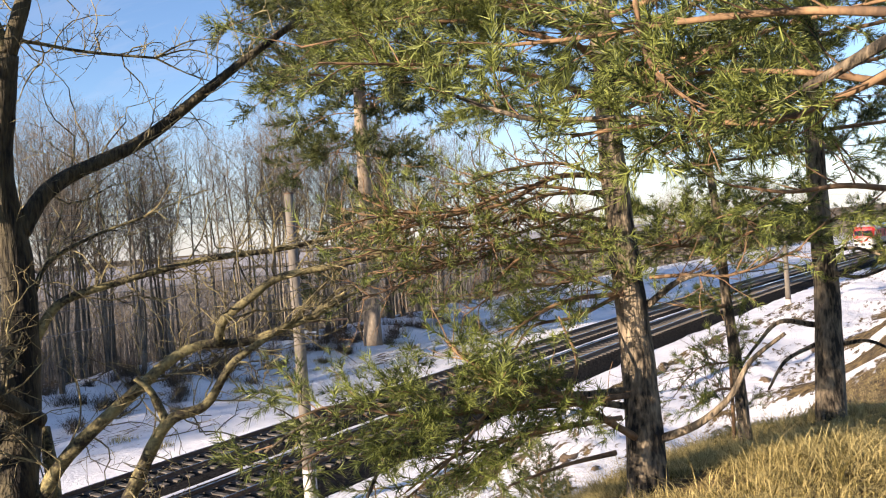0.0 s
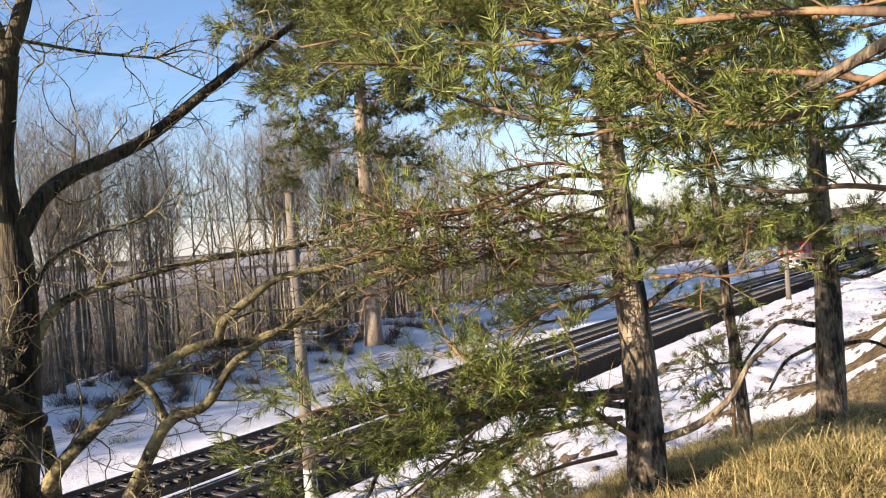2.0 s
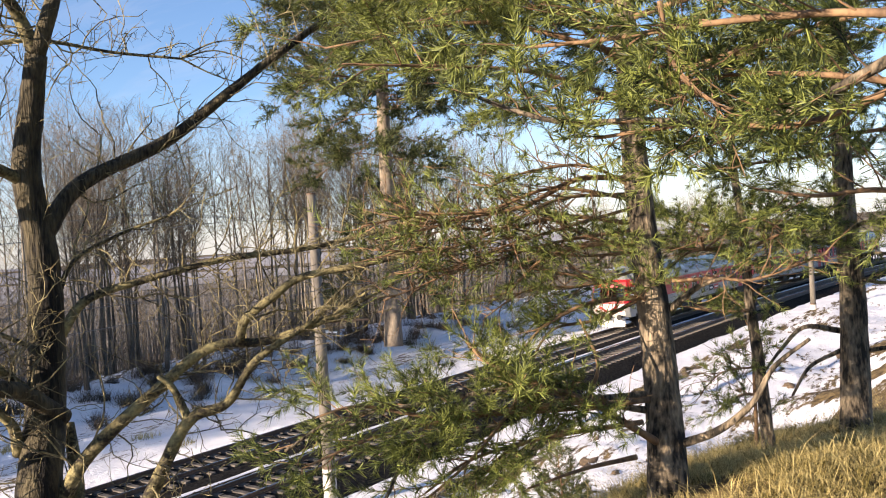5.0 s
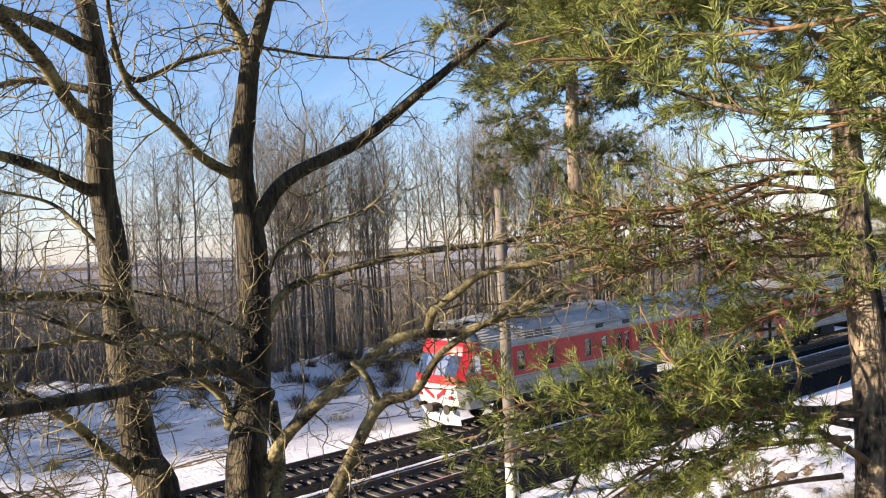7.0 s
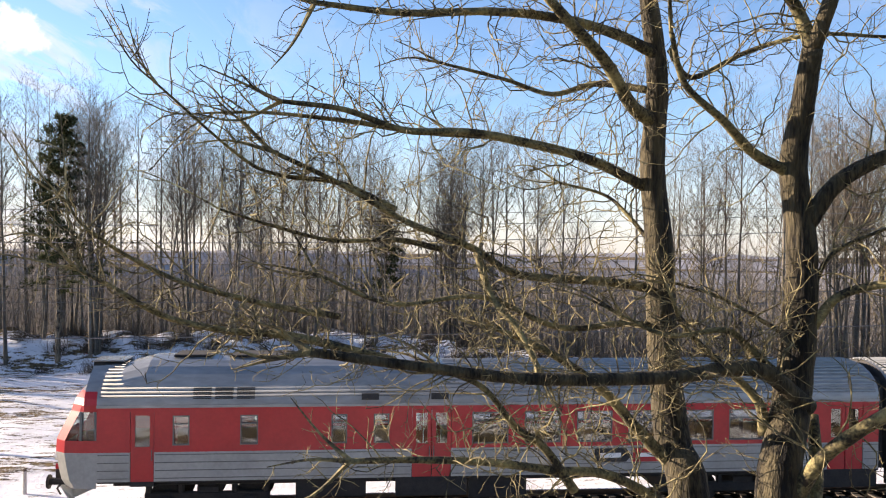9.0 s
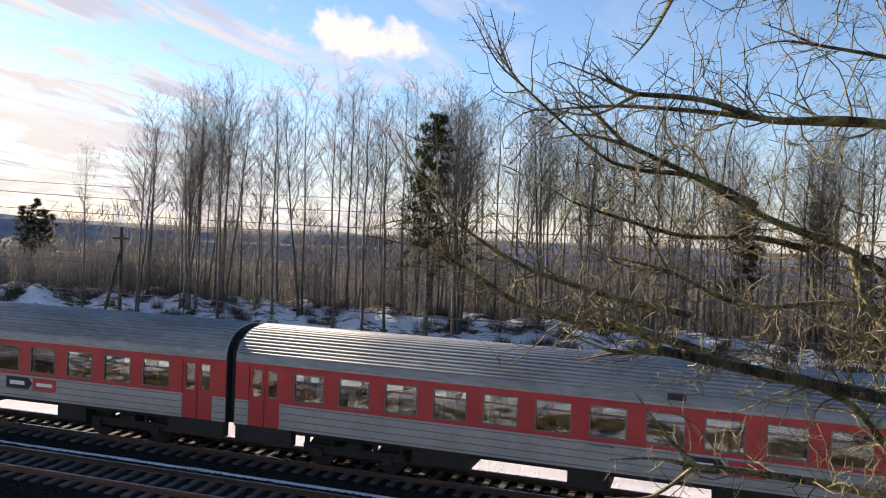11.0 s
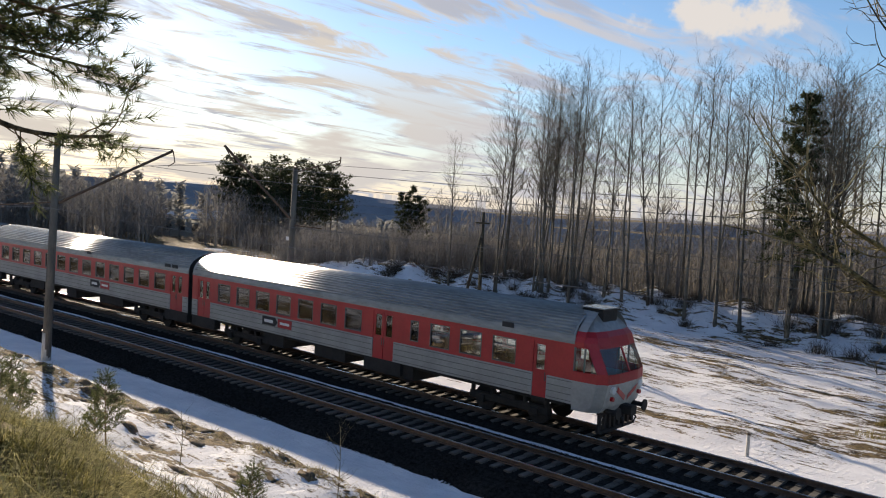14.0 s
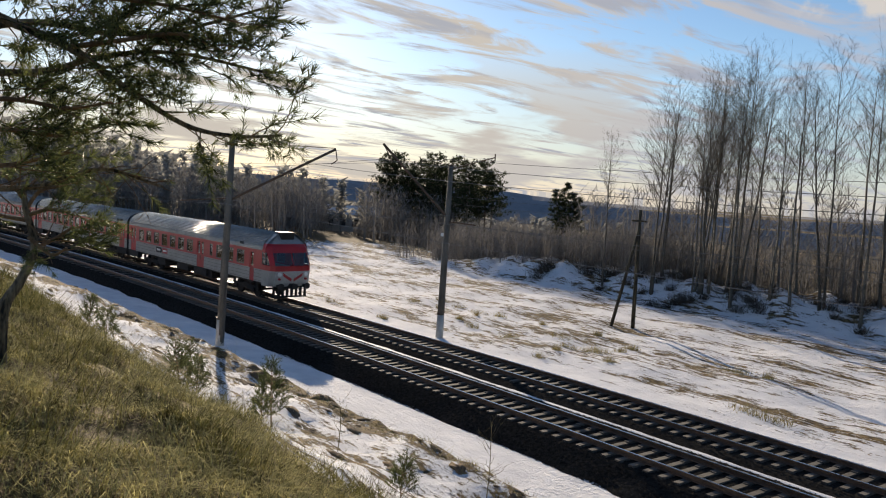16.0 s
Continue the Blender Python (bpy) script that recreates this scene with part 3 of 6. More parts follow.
def build_masts():
    """Concrete catenary masts, their brackets and the wires."""
    def mast(name, s, off, top, z0, label, lean=(0, 0)):
        t = thing(name, label, "catenary mast", "catenary masts")
        x, y = s, line_y(s, off)
        g = Geo().tube([(x, y, z0 - 0.4), (x + lean[0] * 0.4, y + lean[1] * 0.4, z0 + (top - z0) * 0.4), (x + lean[0], y + lean[1], top)], [0.21, 0.185, 0.135], 18)
        part("shaft", g, M["concrete"], t, smooth=True)
        part("limewash_band", Geo().tube([(x, y, z0 - 0.3), (x + lean[0] * 0.12, y + lean[1] * 0.12, z0 + 1.35)], [0.218, 0.209], 18), M["pale"], t, "flaking white limewash collar", smooth=True)
        part("band", Geo().tube([(x, y, z0 + 1.38), (x, y, z0 + 1.46)], 0.214, 18), M["rust"], t, "dark iron band")
        part("cap", Geo().tube([(x + lean[0], y + lean[1], top), (x + lean[0], y + lean[1], top + 0.05)], 0.15, 18), M["rust"], t)
        return t, x, y

    def insulator(t, a, b):
        a, b = Vector(a), Vector(b)
        d = b - a
        g = Geo().tube([a, b], 0.02, 6)
        for i in range(4):
            c = a + d * (0.2 + 0.2 * i)
            g.tube([c - d * 0.03, c, c + d * 0.03], [0.03, 0.07, 0.03], 10)
        part("insulator", g, M["rust"], t)

    # by the near side of the line, arm reaching over it
    t, x, y = mast("catenary_mast", -38.4, 16.35, 9.65, -0.6, "tall tapered concrete catenary mast with white base beside the line", (0.5, 0.1))
    part("bracket_arm", Geo().tube([(x + 0.3, y + 0.1, 6.65), (x + 2.4, y + 4.7, 9.45)], 0.065, 8), M["rust"], t)
    part("tie_rod", Geo().tube([(x + 0.45, y + 0.1, 9.5), (x + 2.4, y + 4.7, 9.5)], 0.02, 6), M["rust"], t)
    part("hook", Geo().tube([(x + 2.4, y + 4.7, 9.45), (x + 2.5, y + 4.75, 8.9), (x + 2.35, y + 4.5, 8.7)], 0.03, 6), M["rust"], t)
    insulator(t, (x + 1.1, y + 2.0, 7.8), (x + 1.3, y + 2.4, 8.05))
    part("side_arm", Geo().tube([(x + 0.3, y, 6.75), (x - 0.6, y - 2.0, 6.55)], 0.035, 6), M["rust"], t)
    t, x, y = mast("catenary_mast", -36.9, 28.75, 9.1, -0.75, "tall tapered concrete catenary mast with white base in snow", (0.15, 0.05))
    part("bracket_arm", Geo().tube([(x + 0.1, y, 6.2), (x - 0.9, y - 3.85, 10.05)], 0.07, 8), M["rust"], t)
    part("hook", Geo().tube([(x - 0.9, y - 3.85, 10.05), (x - 0.65, y - 3.6, 9.45), (x - 0.75, y - 3.3, 9.1)], 0.03, 6), M["rust"], t)
    part("upper_arm", Geo().tube([(x + 0.15, y, 8.9), (x + 1.4, y + 2.2, 9.7)], 0.035, 6), M["rust"], t)
    part("hook", Geo().tube([(x + 1.4, y + 2.2, 9.9), (x + 1.4, y + 2.2, 9.55), (x + 1.2, y + 2.0, 9.4)], 0.04, 6), M["rust"], t)
    part("side_arm", Geo().tube([(x + 0.1, y, 5.95), (x + 1.6, y + 0.9, 5.85)], 0.04, 6), M["rust"], t)
    insulator(t, (x - 0.3, y - 1.5, 7.3), (x - 0.45, y - 1.9, 7.6))
    part("number_plate", Geo().box(x - 0.08, x + 0.16, y - 0.24, y - 0.21, 5.1, 5.3), M["white"], t, "small pale enamel plate")
    t, x, y = mast("catenary_mast", 18.8, 17.7, 9.3, -0.6, "tapered grey concrete catenary mast with white base behind pine branches", (0.0, 0.0))
    part("side_arm", Geo().tube([(x, y, 5.3), (x + 1.4, y - 0.8, 5.25)], 0.04, 6), M["rust"], t)
    part("side_arm", Geo().tube([(x, y, 5.05), (x + 0.5, y - 0.25, 4.95)], 0.04, 6), M["white"], t, "white porcelain fitting")
    t, x, y = mast("catenary_mast", 65.8, 14.1, 7.4, -0.6, "distant pale concrete catenary mast beside the curving line", (0.0, 0.0))
    # overhead wires and the feeders
    for j, (off, z, sag) in enumerate(((20.9, 8.7, 0.9), (20.9, 6.4, 0.05), (25.0, 9.2, 0.9), (25.0, 6.5, 0.05), (16.2, 6.5, 0.5), (30.0, 9.5, 0.6), (29.6, 5.9, 0.5))):
        pts = []
        spans = [-210, -153, -96, -38.2, 18.8, 66, 123, 180]
        for a, b in zip(spans, spans[1:]):
            for i in range(12):
                u = i / 12
                s = a + (b - a) * u
                pts.append((s, line_y(s, off), z - sag * 4 * u * (1 - u)))
        w = Geo().tube(pts, 0.011, 4)
        tagged(part("overhead_wire", w, M["galv"]), "thin dark overhead wire slung between the masts", "wire", "overhead wires")
    # leaning timber A pole on the meadow and its line of wires
    t = thing("telegraph_pole", "weathered timber telegraph pole with a slanting strut", "telegraph pole")
    part("post", Geo().tube([(-35.4, 42.9, -1.2), (-35.3, 42.7, 7.1)], [0.14, 0.10], 10), M["bark"], t, smooth=True)
    part("strut", Geo().tube([(-36.6, 42.0, -1.2), (-35.35, 42.7, 5.6)], [0.12, 0.09], 10), M["bark"], t, smooth=True)
    part("crossarm", Geo().box(-35.9, -34.7, 42.62, 42.70, 6.3, 6.42), M["bark"], t)
    for z in (6.3, 6.9):
        pts = [(-200 + 10 * i, 48 - 0.0012 * (-200 + 10 * i) ** 2 * 0.5 - 4.0, z + 0.3 * math.sin(i * 0.6)) for i in range(38)]
        tagged(part("telegraph_wire", Geo().tube(pts, 0.010, 4), M["galv"]), "thin telegraph wire over the meadow", "wire", "telegraph wires")
    # short white marker post in the snow
    t = thing("marker_post", "short pale concrete marker post in the snow", "marker post")
    part("post", Geo().tube([(-11, 28.85, -1.0), (-11, 28.85, 0.05)], [0.07, 0.06], 8), M["pale"], t)
    part("cap", Geo().tube([(-11, 28.85, 0.05), (-11, 28.85, 0.12)], [0.075, 0.05], 8), M["rust"], t)


build_bed()
build_masts()

# ---- train ----
HALF = 1.55
ROOF = ((HALF, 3.30), (1.53, 3.48), (1.46, 3.68), (1.30, 3.88), (1.05, 4.06), (0.72, 4.19), (0.36, 4.26), (0.0, 4.28))
LEN = 12.1


def car(name, label, front, windows, doors, small, nose, raised=None, badge=None, boxes=()):
    """One railcar: its middle on the rails at the origin. windows, doors, small: along the car from its low-x end at -12.1.
    nose: -1 or 1 for a cab at that end, 0 for none."""
    t = thing(name, label, "railcar", "cars of the train")
    lo = -LEN + (1.15 if nose == -1 else 0.0)
    hi = LEN - (1.15 if nose == 1 else 0.0)
    holes = sorted([(a, b, 2.10, 3.02, "w") for a, b in windows] + [(a, b, 2.16, 3.0, "s") for a, b in small]
                   + [(a, b, 1.0 if b - a > 0.8 else 1.15, 3.12, "d") for a, b in doors])
    for side in (-1, 1):
        y0, y1 = side * HALF, side * (HALF - 0.06)
        ya, yb = min(y0, y1), max(y0, y1)
        red, grey = Geo(), Geo()
        x = lo
        for a, b, z0, z1, k in holes + [(hi, hi, 0, 0, "end")]:
            red.box(x, a, ya, yb, 1.98, 3.22)
            grey.box(x, a, ya, yb, 1.16, 1.98)
            if k in "ws":
                red.box(a, b, ya, yb, 1.98, z0), red.box(a, b, ya, yb, z1, 3.22)
                grey.box(a, b, ya, yb, 1.16, 1.98)
            elif k == "d":
                red.box(a, b, ya, yb, 3.12, 3.22)
            x = b
        wall = part("side_wall", red.weld(), M["red"], t, "red painted steel side")
        part("lower_panel", grey.weld(), M["grey"], wall, "grey ribbed lower panels")
        xs = sorted([lo] + [e for d in doors for e in d] + [hi])
        for a, b in zip(xs[0::2], xs[1::2]):
            for z in (1.24, 1.46, 1.68, 1.90):
                part("pressed_rib", Geo().box(a + 0.03, b - 0.03, min(y0, y0 + side * 0.018), max(y0, y0 + side * 0.012), z, z + 0.018), M["seam"], wall)
        eav = Geo().box(lo, hi, min(y0, y0 + side * 0.03), max(y0, y0 + side * 0.03), 3.22, 3.30)
        part("rain_gutter", eav, M["roofgrey"], wall, "grey rain gutter")
        for a, b, z0, z1, k in holes:
            if k in "ws":
                w = part("window", Geo().box(a, b, y0 - side * 0.035 - 0.004, y0 - side * 0.035 + 0.004, z0, z1), M["glass"], t, "train window with reflective glass")
                fr = Geo()
                ye, yf = min(y0 - side * 0.05, y0 + side * 0.008), max(y0 - side * 0.05, y0 + side * 0.008)
                e = 0.035
                fr.box(a, a + e, ye, yf, z0, z1).box(b - e, b, ye, yf, z0, z1).box(a + e, b - e, ye, yf, z0, z0 + e).box(a + e, b - e, ye, yf, z1 - e, z1)
                fr.box(a + e, b - e, ye, yf, z0 + (z1 - z0) * 0.70, z0 + (z1 - z0) * 0.70 + 0.025)
                part("window_frame", fr, M["galv"], w, "dark grey window frame")
            elif k == "d":
                leaves = 2 if b - a > 0.8 else 1
                for i in range(leaves):
                    u0, u1 = a + (b - a) * i / leaves + 0.012, a + (b - a) * (i + 1) / leaves - 0.012
                    c0, c1 = u0 + 0.11, u1 - 0.11
                    ye, yf = min(y0 - side * 0.07, y0 - side * 0.02), max(y0 - side * 0.07, y0 - side * 0.02)
                    g = Geo().box(u0, u1, ye, yf, z0, 2.12).box(u0, c0, ye, yf, 2.12, 3.0).box(c1, u1, ye, yf, 2.12, 3.0).box(u0, u1, ye, yf, 3.0, 3.12)
                    d = part("door_leaf", g, M["red"], t, "red sliding door leaf")
                    part("door_pane", Geo().box(c0, c1, (ye + yf) / 2 - 0.004, (ye + yf) / 2 + 0.004, 2.12, 3.0), M["glass"], d)
                    h = u1 - 0.05 if i == 0 else u0 + 0.05
                    part("door_handle", Geo().tube([(h, y0 + side * 0.0, 1.75), (h, y0 + side * 0.02, 2.05)], 0.015, 6), M["galv"], d)
                part("step", Geo().box(a - 0.45 if leaves == 2 else a, b + 0.45 if leaves == 2 else b, min(y0, y0 - side * 0.35), max(y0, y0 - side * 0.35), 0.62 if leaves == 2 else 1.02, z0 + (0.16 if leaves == 2 else 0)), M["under"], t, "dark grey boarding step box")
        # badges beneath the windows: a dark arrow and a red plate with pale bars for the lettering
        if badge:
            b0 = badge
            ye = y0 + side * 0.018
            g = Geo()
            k0 = len(g.v)
            arrow = [(b0, 1.5), (b0 + 0.95, 1.5), (b0 + 1.12, 1.70), (b0 + 0.95, 1.90), (b0, 1.90)]
            g.v += [(px, ye, pz) for px, pz in arrow] + [(px, ye - side * 0.02, pz) for px, pz in arrow]
            g.f += [(k0, k0 + 1, k0 + 2, k0 + 3, k0 + 4)] + [(k0 + i, k0 + (i + 1) % 5, k0 + 5 + (i + 1) % 5, k0 + 5 + i) for i in range(5)]
            bd = part("badge", g, M["black"], t, "dark arrow shaped company badge")
            part("lettering_bar", Geo().box(b0 + 0.16, b0 + 0.80, min(ye, ye + side * 0.004), max(ye, ye + side * 0.004), 1.63, 1.77), M["white"], bd, "plain white bar")
            k1 = Geo().box(b0 + 1.16, b0 + 2.15, min(ye, ye - side * 0.02), max(ye, ye - side * 0.02), 1.5, 1.90)
            bd = part("badge", k1, M["red"], t, "red company badge plate")
            part("lettering_bar", Geo().box(b0 + 1.32, b0 + 2.0, min(ye, ye + side * 0.004), max(ye, ye + side * 0.004), 1.64, 1.76), M["white"], bd, "plain white bar")
            part("stencil_bar", Geo().box(b0 - 2.6, b0 - 1.9, min(ye, ye + side * 0.003), max(ye, ye + side * 0.003), 1.87, 1.91), M["seam"], t, "small dark stencilled bar")
    # roof with pressed beads
    prof = [(-y, z) for y, z in ROOF] + [(y, z) for y, z in reversed(ROOF[:-1])]
    sec = []
    n = 24
    for i in range(n + 1):
        x = lo + (hi - lo) * i / n
        sec.append([(x, y, z) for y, z in prof])
    roof = part("roof", Geo().loft(sec), M["roofgrey"], t, "grey ribbed steel roof", smooth=True)
    for k in range(1, len(prof) - 1):
        for u in (0.25, 0.75):
            y, z = prof[k][0] * (1 - u) + prof[k + 1][0] * u, prof[k][1] * (1 - u) + prof[k + 1][1] * u
            if z > 3.4:
                part("roof_bead", Geo().tube([(lo + 0.1, y, z + 0.012), (hi - 0.1, y, z + 0.012)], 0.042, 8), M["roofgrey"], roof, smooth=True)
    if raised:
        a, b = raised
        up = [(y * 0.985, z + 0.24 * min(1, max(0, (z - 3.4) / 0.5))) for y, z in prof]
        lowp = [(y, z + 0.002) for y, z in prof]
        hump = Geo().loft([[(a - 0.9, y, z) for y, z in lowp], [(a, y, z) for y, z in up], [(b, y, z) for y, z in up], [(b + 0.6, y, z) for y, z in lowp]])
        part("engine_hood", hump, M["roofgrey"], roof, "raised grey engine roof section", smooth=False)
        for q in (a + 1.35, a + 1.95, a + 2.55):
            for side in (-1, 1):
                gr = Geo()
                for j in range(6):
                    zz, yy = 3.46 + 0.055 * j, side * (1.555 - 0.015 * j)
                    gr.box(q, q + 0.5, yy - 0.02, yy + 0.02, zz, zz + 0.03)
                part("cooling_grille", gr, M["black"], roof, "black louvred cooling grille")
        for x0, x1, w, z1 in ((a + 0.6, a + 1.7, 0.5, 4.56), (a + 2.2, a + 3.9, 0.55, 4.55), (a + 4.5, a + 5.6, 0.5, 4.57)):
            part("roof_hatch", Geo().slab(x0, x1, -w, w, 4.49, z1), M["under"], roof, "dark roof hatch")
        for x0, y, z1, r in ((a + 6.3, 0, 4.68, 0.11), (a + 6.7, 0.2, 4.62, 0.09)):
            part("exhaust_stack", Geo().tube([(x0, y, 4.4), (x0, y, z1)], r, 10), M["under"], roof, "dark exhaust stack")
    for q in ((8.45, 10.45) if raised else ((13.7, 22.0, 22.7) if not nose else (20.0,))):
        for side in (-1, 1):
            part("roof_vent", Geo().box(-LEN + q, -LEN + q + 0.5, side * 1.545 - 0.03, side * 1.545 + 0.03, 3.40, 3.58), M["black"], roof, "black side vent grille")
    # floor, ends, lining and seats
    part("floor_pan", Geo().box(lo, hi, -HALF + 0.07, HALF - 0.07, 1.1, 1.2), M["under"], t)
    part("ceiling_lining", Geo().box(lo + 0.05, hi - 0.05, -1.45, 1.45, 3.25, 3.29), M["inside"], t, "pale interior ceiling")
    for x in ([lo] if nose != -1 else []) + ([hi] if nose != 1 else []):
        bulk = Geo().box(x - 0.02 if x < 0 else x - 0.05, x + 0.05 if x < 0 else x + 0.02, -HALF + 0.02, HALF - 0.02, 1.1, 3.3)
        k0 = len(bulk.v)
        bulk.v += [(x, y, z) for y, z in prof]
        bulk.f.append(tuple(range(k0, k0 + len(prof))))
        part("end_wall", bulk, M["black"], t, "black end wall")
    seats = Geo()
    for a, b in windows:
        for side in (-1, 1):
            seats.slab(a - 0.28, a - 0.16, side * 0.9 - 0.5, side * 0.9 + 0.5, 1.2, 2.32, 0.05)
            seats.slab(a - 0.16, a + 0.25, side * 0.9 - 0.5, side * 0.9 + 0.5, 1.2, 1.65, 0.05)
    if windows:
        part("seat_rows", seats, M["seat"], t, "dark blue seat backs")
    # bellows towards the next car
    for x in ([-LEN] if nose != -1 else []) + ([LEN] if nose != 1 else []):
        sg = 1 if x > 0 else -1
        bl = Geo()
        for i in range(4):
            q = x + sg * (0.03 + 0.05 * i)
            r = 0.02 * (i % 2)
            ring = [(-1.25 - r, 1.1), (-1.25 - r, 3.5), (-1.0, 3.85 + r), (1.0, 3.85 + r), (1.25 + r, 3.5), (1.25 + r, 1.1)]
            if i == 0:
                rings = []
            rings.append([(q, y, z) for y, z in ring])
        bl.loft(rings)
        part("gangway_bellows", bl, M["black"], t, "black rubber gangway bellows")
        part("coupler", Geo().box(min(x, x + sg * 0.24), max(x, x + sg * 0.24), -0.15, 0.15, 0.85, 1.1), M["under"], t)
    # bogies, underframe boxes
    for c in (-8.0, 8.0):
        bg = part("bogie", Geo().slab(c - 1.75, c + 1.75, -1.12, -0.98, 0.42, 0.72, 0.04).slab(c - 1.75, c + 1.75, 0.98, 1.12, 0.42, 0.72, 0.04).slab(c - 0.3, c + 0.3, -1.1, 1.1, 0.5, 0.9, 0.05).box(c - 0.5, c + 0.5, -1.0, 1.0, 0.9, 1.1), M["under"], t, "grimy steel bogie")
        for w in (-1.2, 1.2):
            ws = Geo().cyl((c + w, 0, 0.475), (0, 1, 0), 0.07, 2.1, 10)
            for side in (-1, 1):
                ws.cyl((c + w, side * 0.80, 0.475), (0, 1, 0), 0.475, 0.13, 26)
                ws.cyl((c + w, side * 0.735, 0.475), (0, 1, 0), 0.505, 0.03, 26)
                ws.slab(c + w - 0.16, c + w + 0.16, side * 1.13 - 0.08, side * 1.13 + 0.08, 0.33, 0.63, 0.04)
            part("wheelset", ws, M["under"], bg)
            for side in (-1, 1):
                for q in (-0.45, 0.45):
                    part("spring", Geo().tube([(c + w + q, side * 1.05, 0.7), (c + w + q, side * 1.05, 0.98)], 0.09, 8), M["under"], bg)
    for a, b, zb in boxes:
        part("equipment_box", Geo().slab(-LEN + a, -LEN + b, -1.38, 1.38, zb, 1.12, 0.05), M["under"], t, "grimy underfloor equipment box")
    part("pipe_run", Geo().tube([(lo + 0.4, -1.3, 1.02), (hi - 0.4, -1.3, 1.02)], 0.04, 6).tube([(lo + 0.4, 1.3, 1.02), (hi - 0.4, 1.3, 1.02)], 0.04, 6), M["under"], t)
    if nose:
        cab(t, nose, lo if nose < 0 else hi, prof)
    return t


def cab(t, sg, x0, prof):
    """Driver's cab with a raked windscreen, on the end that sg names."""
    tip = LEN + 0.15

    def face(z):
        return float(np.interp(z, [0.95, 1.25, 1.95, 2.35, 3.15, 3.45, 3.9, 4.3], [tip - 0.30, tip - 0.12, tip, tip - 0.02, tip - 0.42, tip - 0.50, tip - 0.85, tip - 1.15]))

    def ring(z, w=HALF):
        k = min(1.0, max(0.0, (z - 3.25) / 1.0))
        w = w * (1 - 0.55 * k * k)
        f = face(z)
        pts = [(abs(x0), -w), (abs(x0) + 0.35, -w * 0.995), (f - 0.42, -w * 0.955), (f - 0.12, -w * 0.80), (f - 0.01, -w * 0.42), (f, 0)]
        pts = pts + [(a, -b) for a, b in reversed(pts[:-1])]
        return [(sg * a, b, z) for a, b in pts]

    def shell(name, zs, mat, label, cols=None):
        g = Geo()
        rs = [ring(z) for z in zs]
        n = len(rs[0])
        for c in range(n - 1):
            if cols is not None and c not in cols:
                continue
            g.loft([[r[c], r[c + 1]] for r in rs])
        return part(name, g.weld(), mat, t, label, smooth=False)

    part("cab_floor", Geo().box(min(x0, sg * (LEN - 0.5)), max(x0, sg * (LEN - 0.5)), -1.4, 1.4, 1.1, 1.2), M["under"], t)
    for cols in ((0, 1, 2), (7, 8, 9)):
        shell("cab_side", [0.98, 1.2, 1.55, 1.98], M["grey"], "grey lower side of the cab", cols=cols)
    shell("cab_apron", [0.98, 1.2, 1.55, 1.98], M["pale"], "dirty white lower front of the cab", cols=(3, 4, 5, 6))
    shell("cab_front", [1.98, 2.2, 2.32], M["red"], "red cab front below the windscreen")
    for cols in ((0, 1), (8, 9)):
        shell("cab_side_window", [2.36, 2.7, 3.10], M["glass"], "two pane cab side window", cols=cols)
    for side in (-1, 1):
        for q in (0.03, 0.42):
            xb = sg * (abs(x0) + q)
            part("window_bar", Geo().box(xb - 0.03, xb + 0.03, side * 1.545 - 0.02, side * 1.545 + 0.02, 2.32, 3.12), M["seam"], t, "dark window bar")
    shell("windscreen", [2.34, 2.7, 3.12], M["glass"], "dark raked windscreen", cols=(3, 4, 5, 6))
    for c in (2, 7):
        shell("cab_corner", [2.32, 2.7, 3.12], M["red"], "red cab corner post", cols=(c,))
    shell("cab_brow", [3.12, 3.3, 3.48, 3.66], M["red"], "red brow over the windscreen")
    shell("cab_roof", [3.66, 3.85, 4.0, 4.2, 4.28], M["roofgrey"], "grey rounded cab roof")
    roofx = sg * (LEN - 1.15)
    hood = part("horn_box", Geo().slab(roofx - 0.42, roofx + 0.42, -0.48, 0.48, 3.92, 4.36, 0.06), M["under"], t, "dark box on the cab roof")
    part("lid", Geo().slab(roofx - 0.46, roofx + 0.46, -0.52, 0.52, 4.364, 4.40, 0.015), M["roofgrey"], hood, "pale grey lid")
    # centre post, wipers, chevron, lamps, buffers
    pf = [(sg * (face(z) + 0.012), 0, z) for z in (2.32, 2.7, 3.12)]
    part("centre_post", Geo().tube(pf, 0.035, 6), M["red"], t)
    for y in (-0.5, 0.45):
        part("wiper", Geo().tube([(sg * (face(2.34) + 0.02), y, 2.34), (sg * (face(2.85) + 0.02), y + 0.3, 2.85)], 0.012, 5), M["black"], t)
    chev = Geo()
    for side in (-1, 1):
        for c, (y0, z0, y1, z1) in enumerate(((0.08, 1.30, 0.62, 1.62), (0.62, 1.62, 1.15, 2.08))):
            rows = []
            for y, z in ((y0, z0), (y1, z1)):
                def surf_x(yy, zz):
                    return float(np.interp(abs(yy) / HALF, [0, 0.42, 0.80, 0.955], [face(zz), face(zz) - 0.01, face(zz) - 0.12, face(zz) - 0.42])) + 0.012
                rows.append([(sg * surf_x(y, z), side * y, z), (sg * surf_x(y, z + 0.2), side * y, z + 0.2)])
            chev.loft(rows)
    part("chevron", chev, M["red"], t, "red chevron on the white nose")
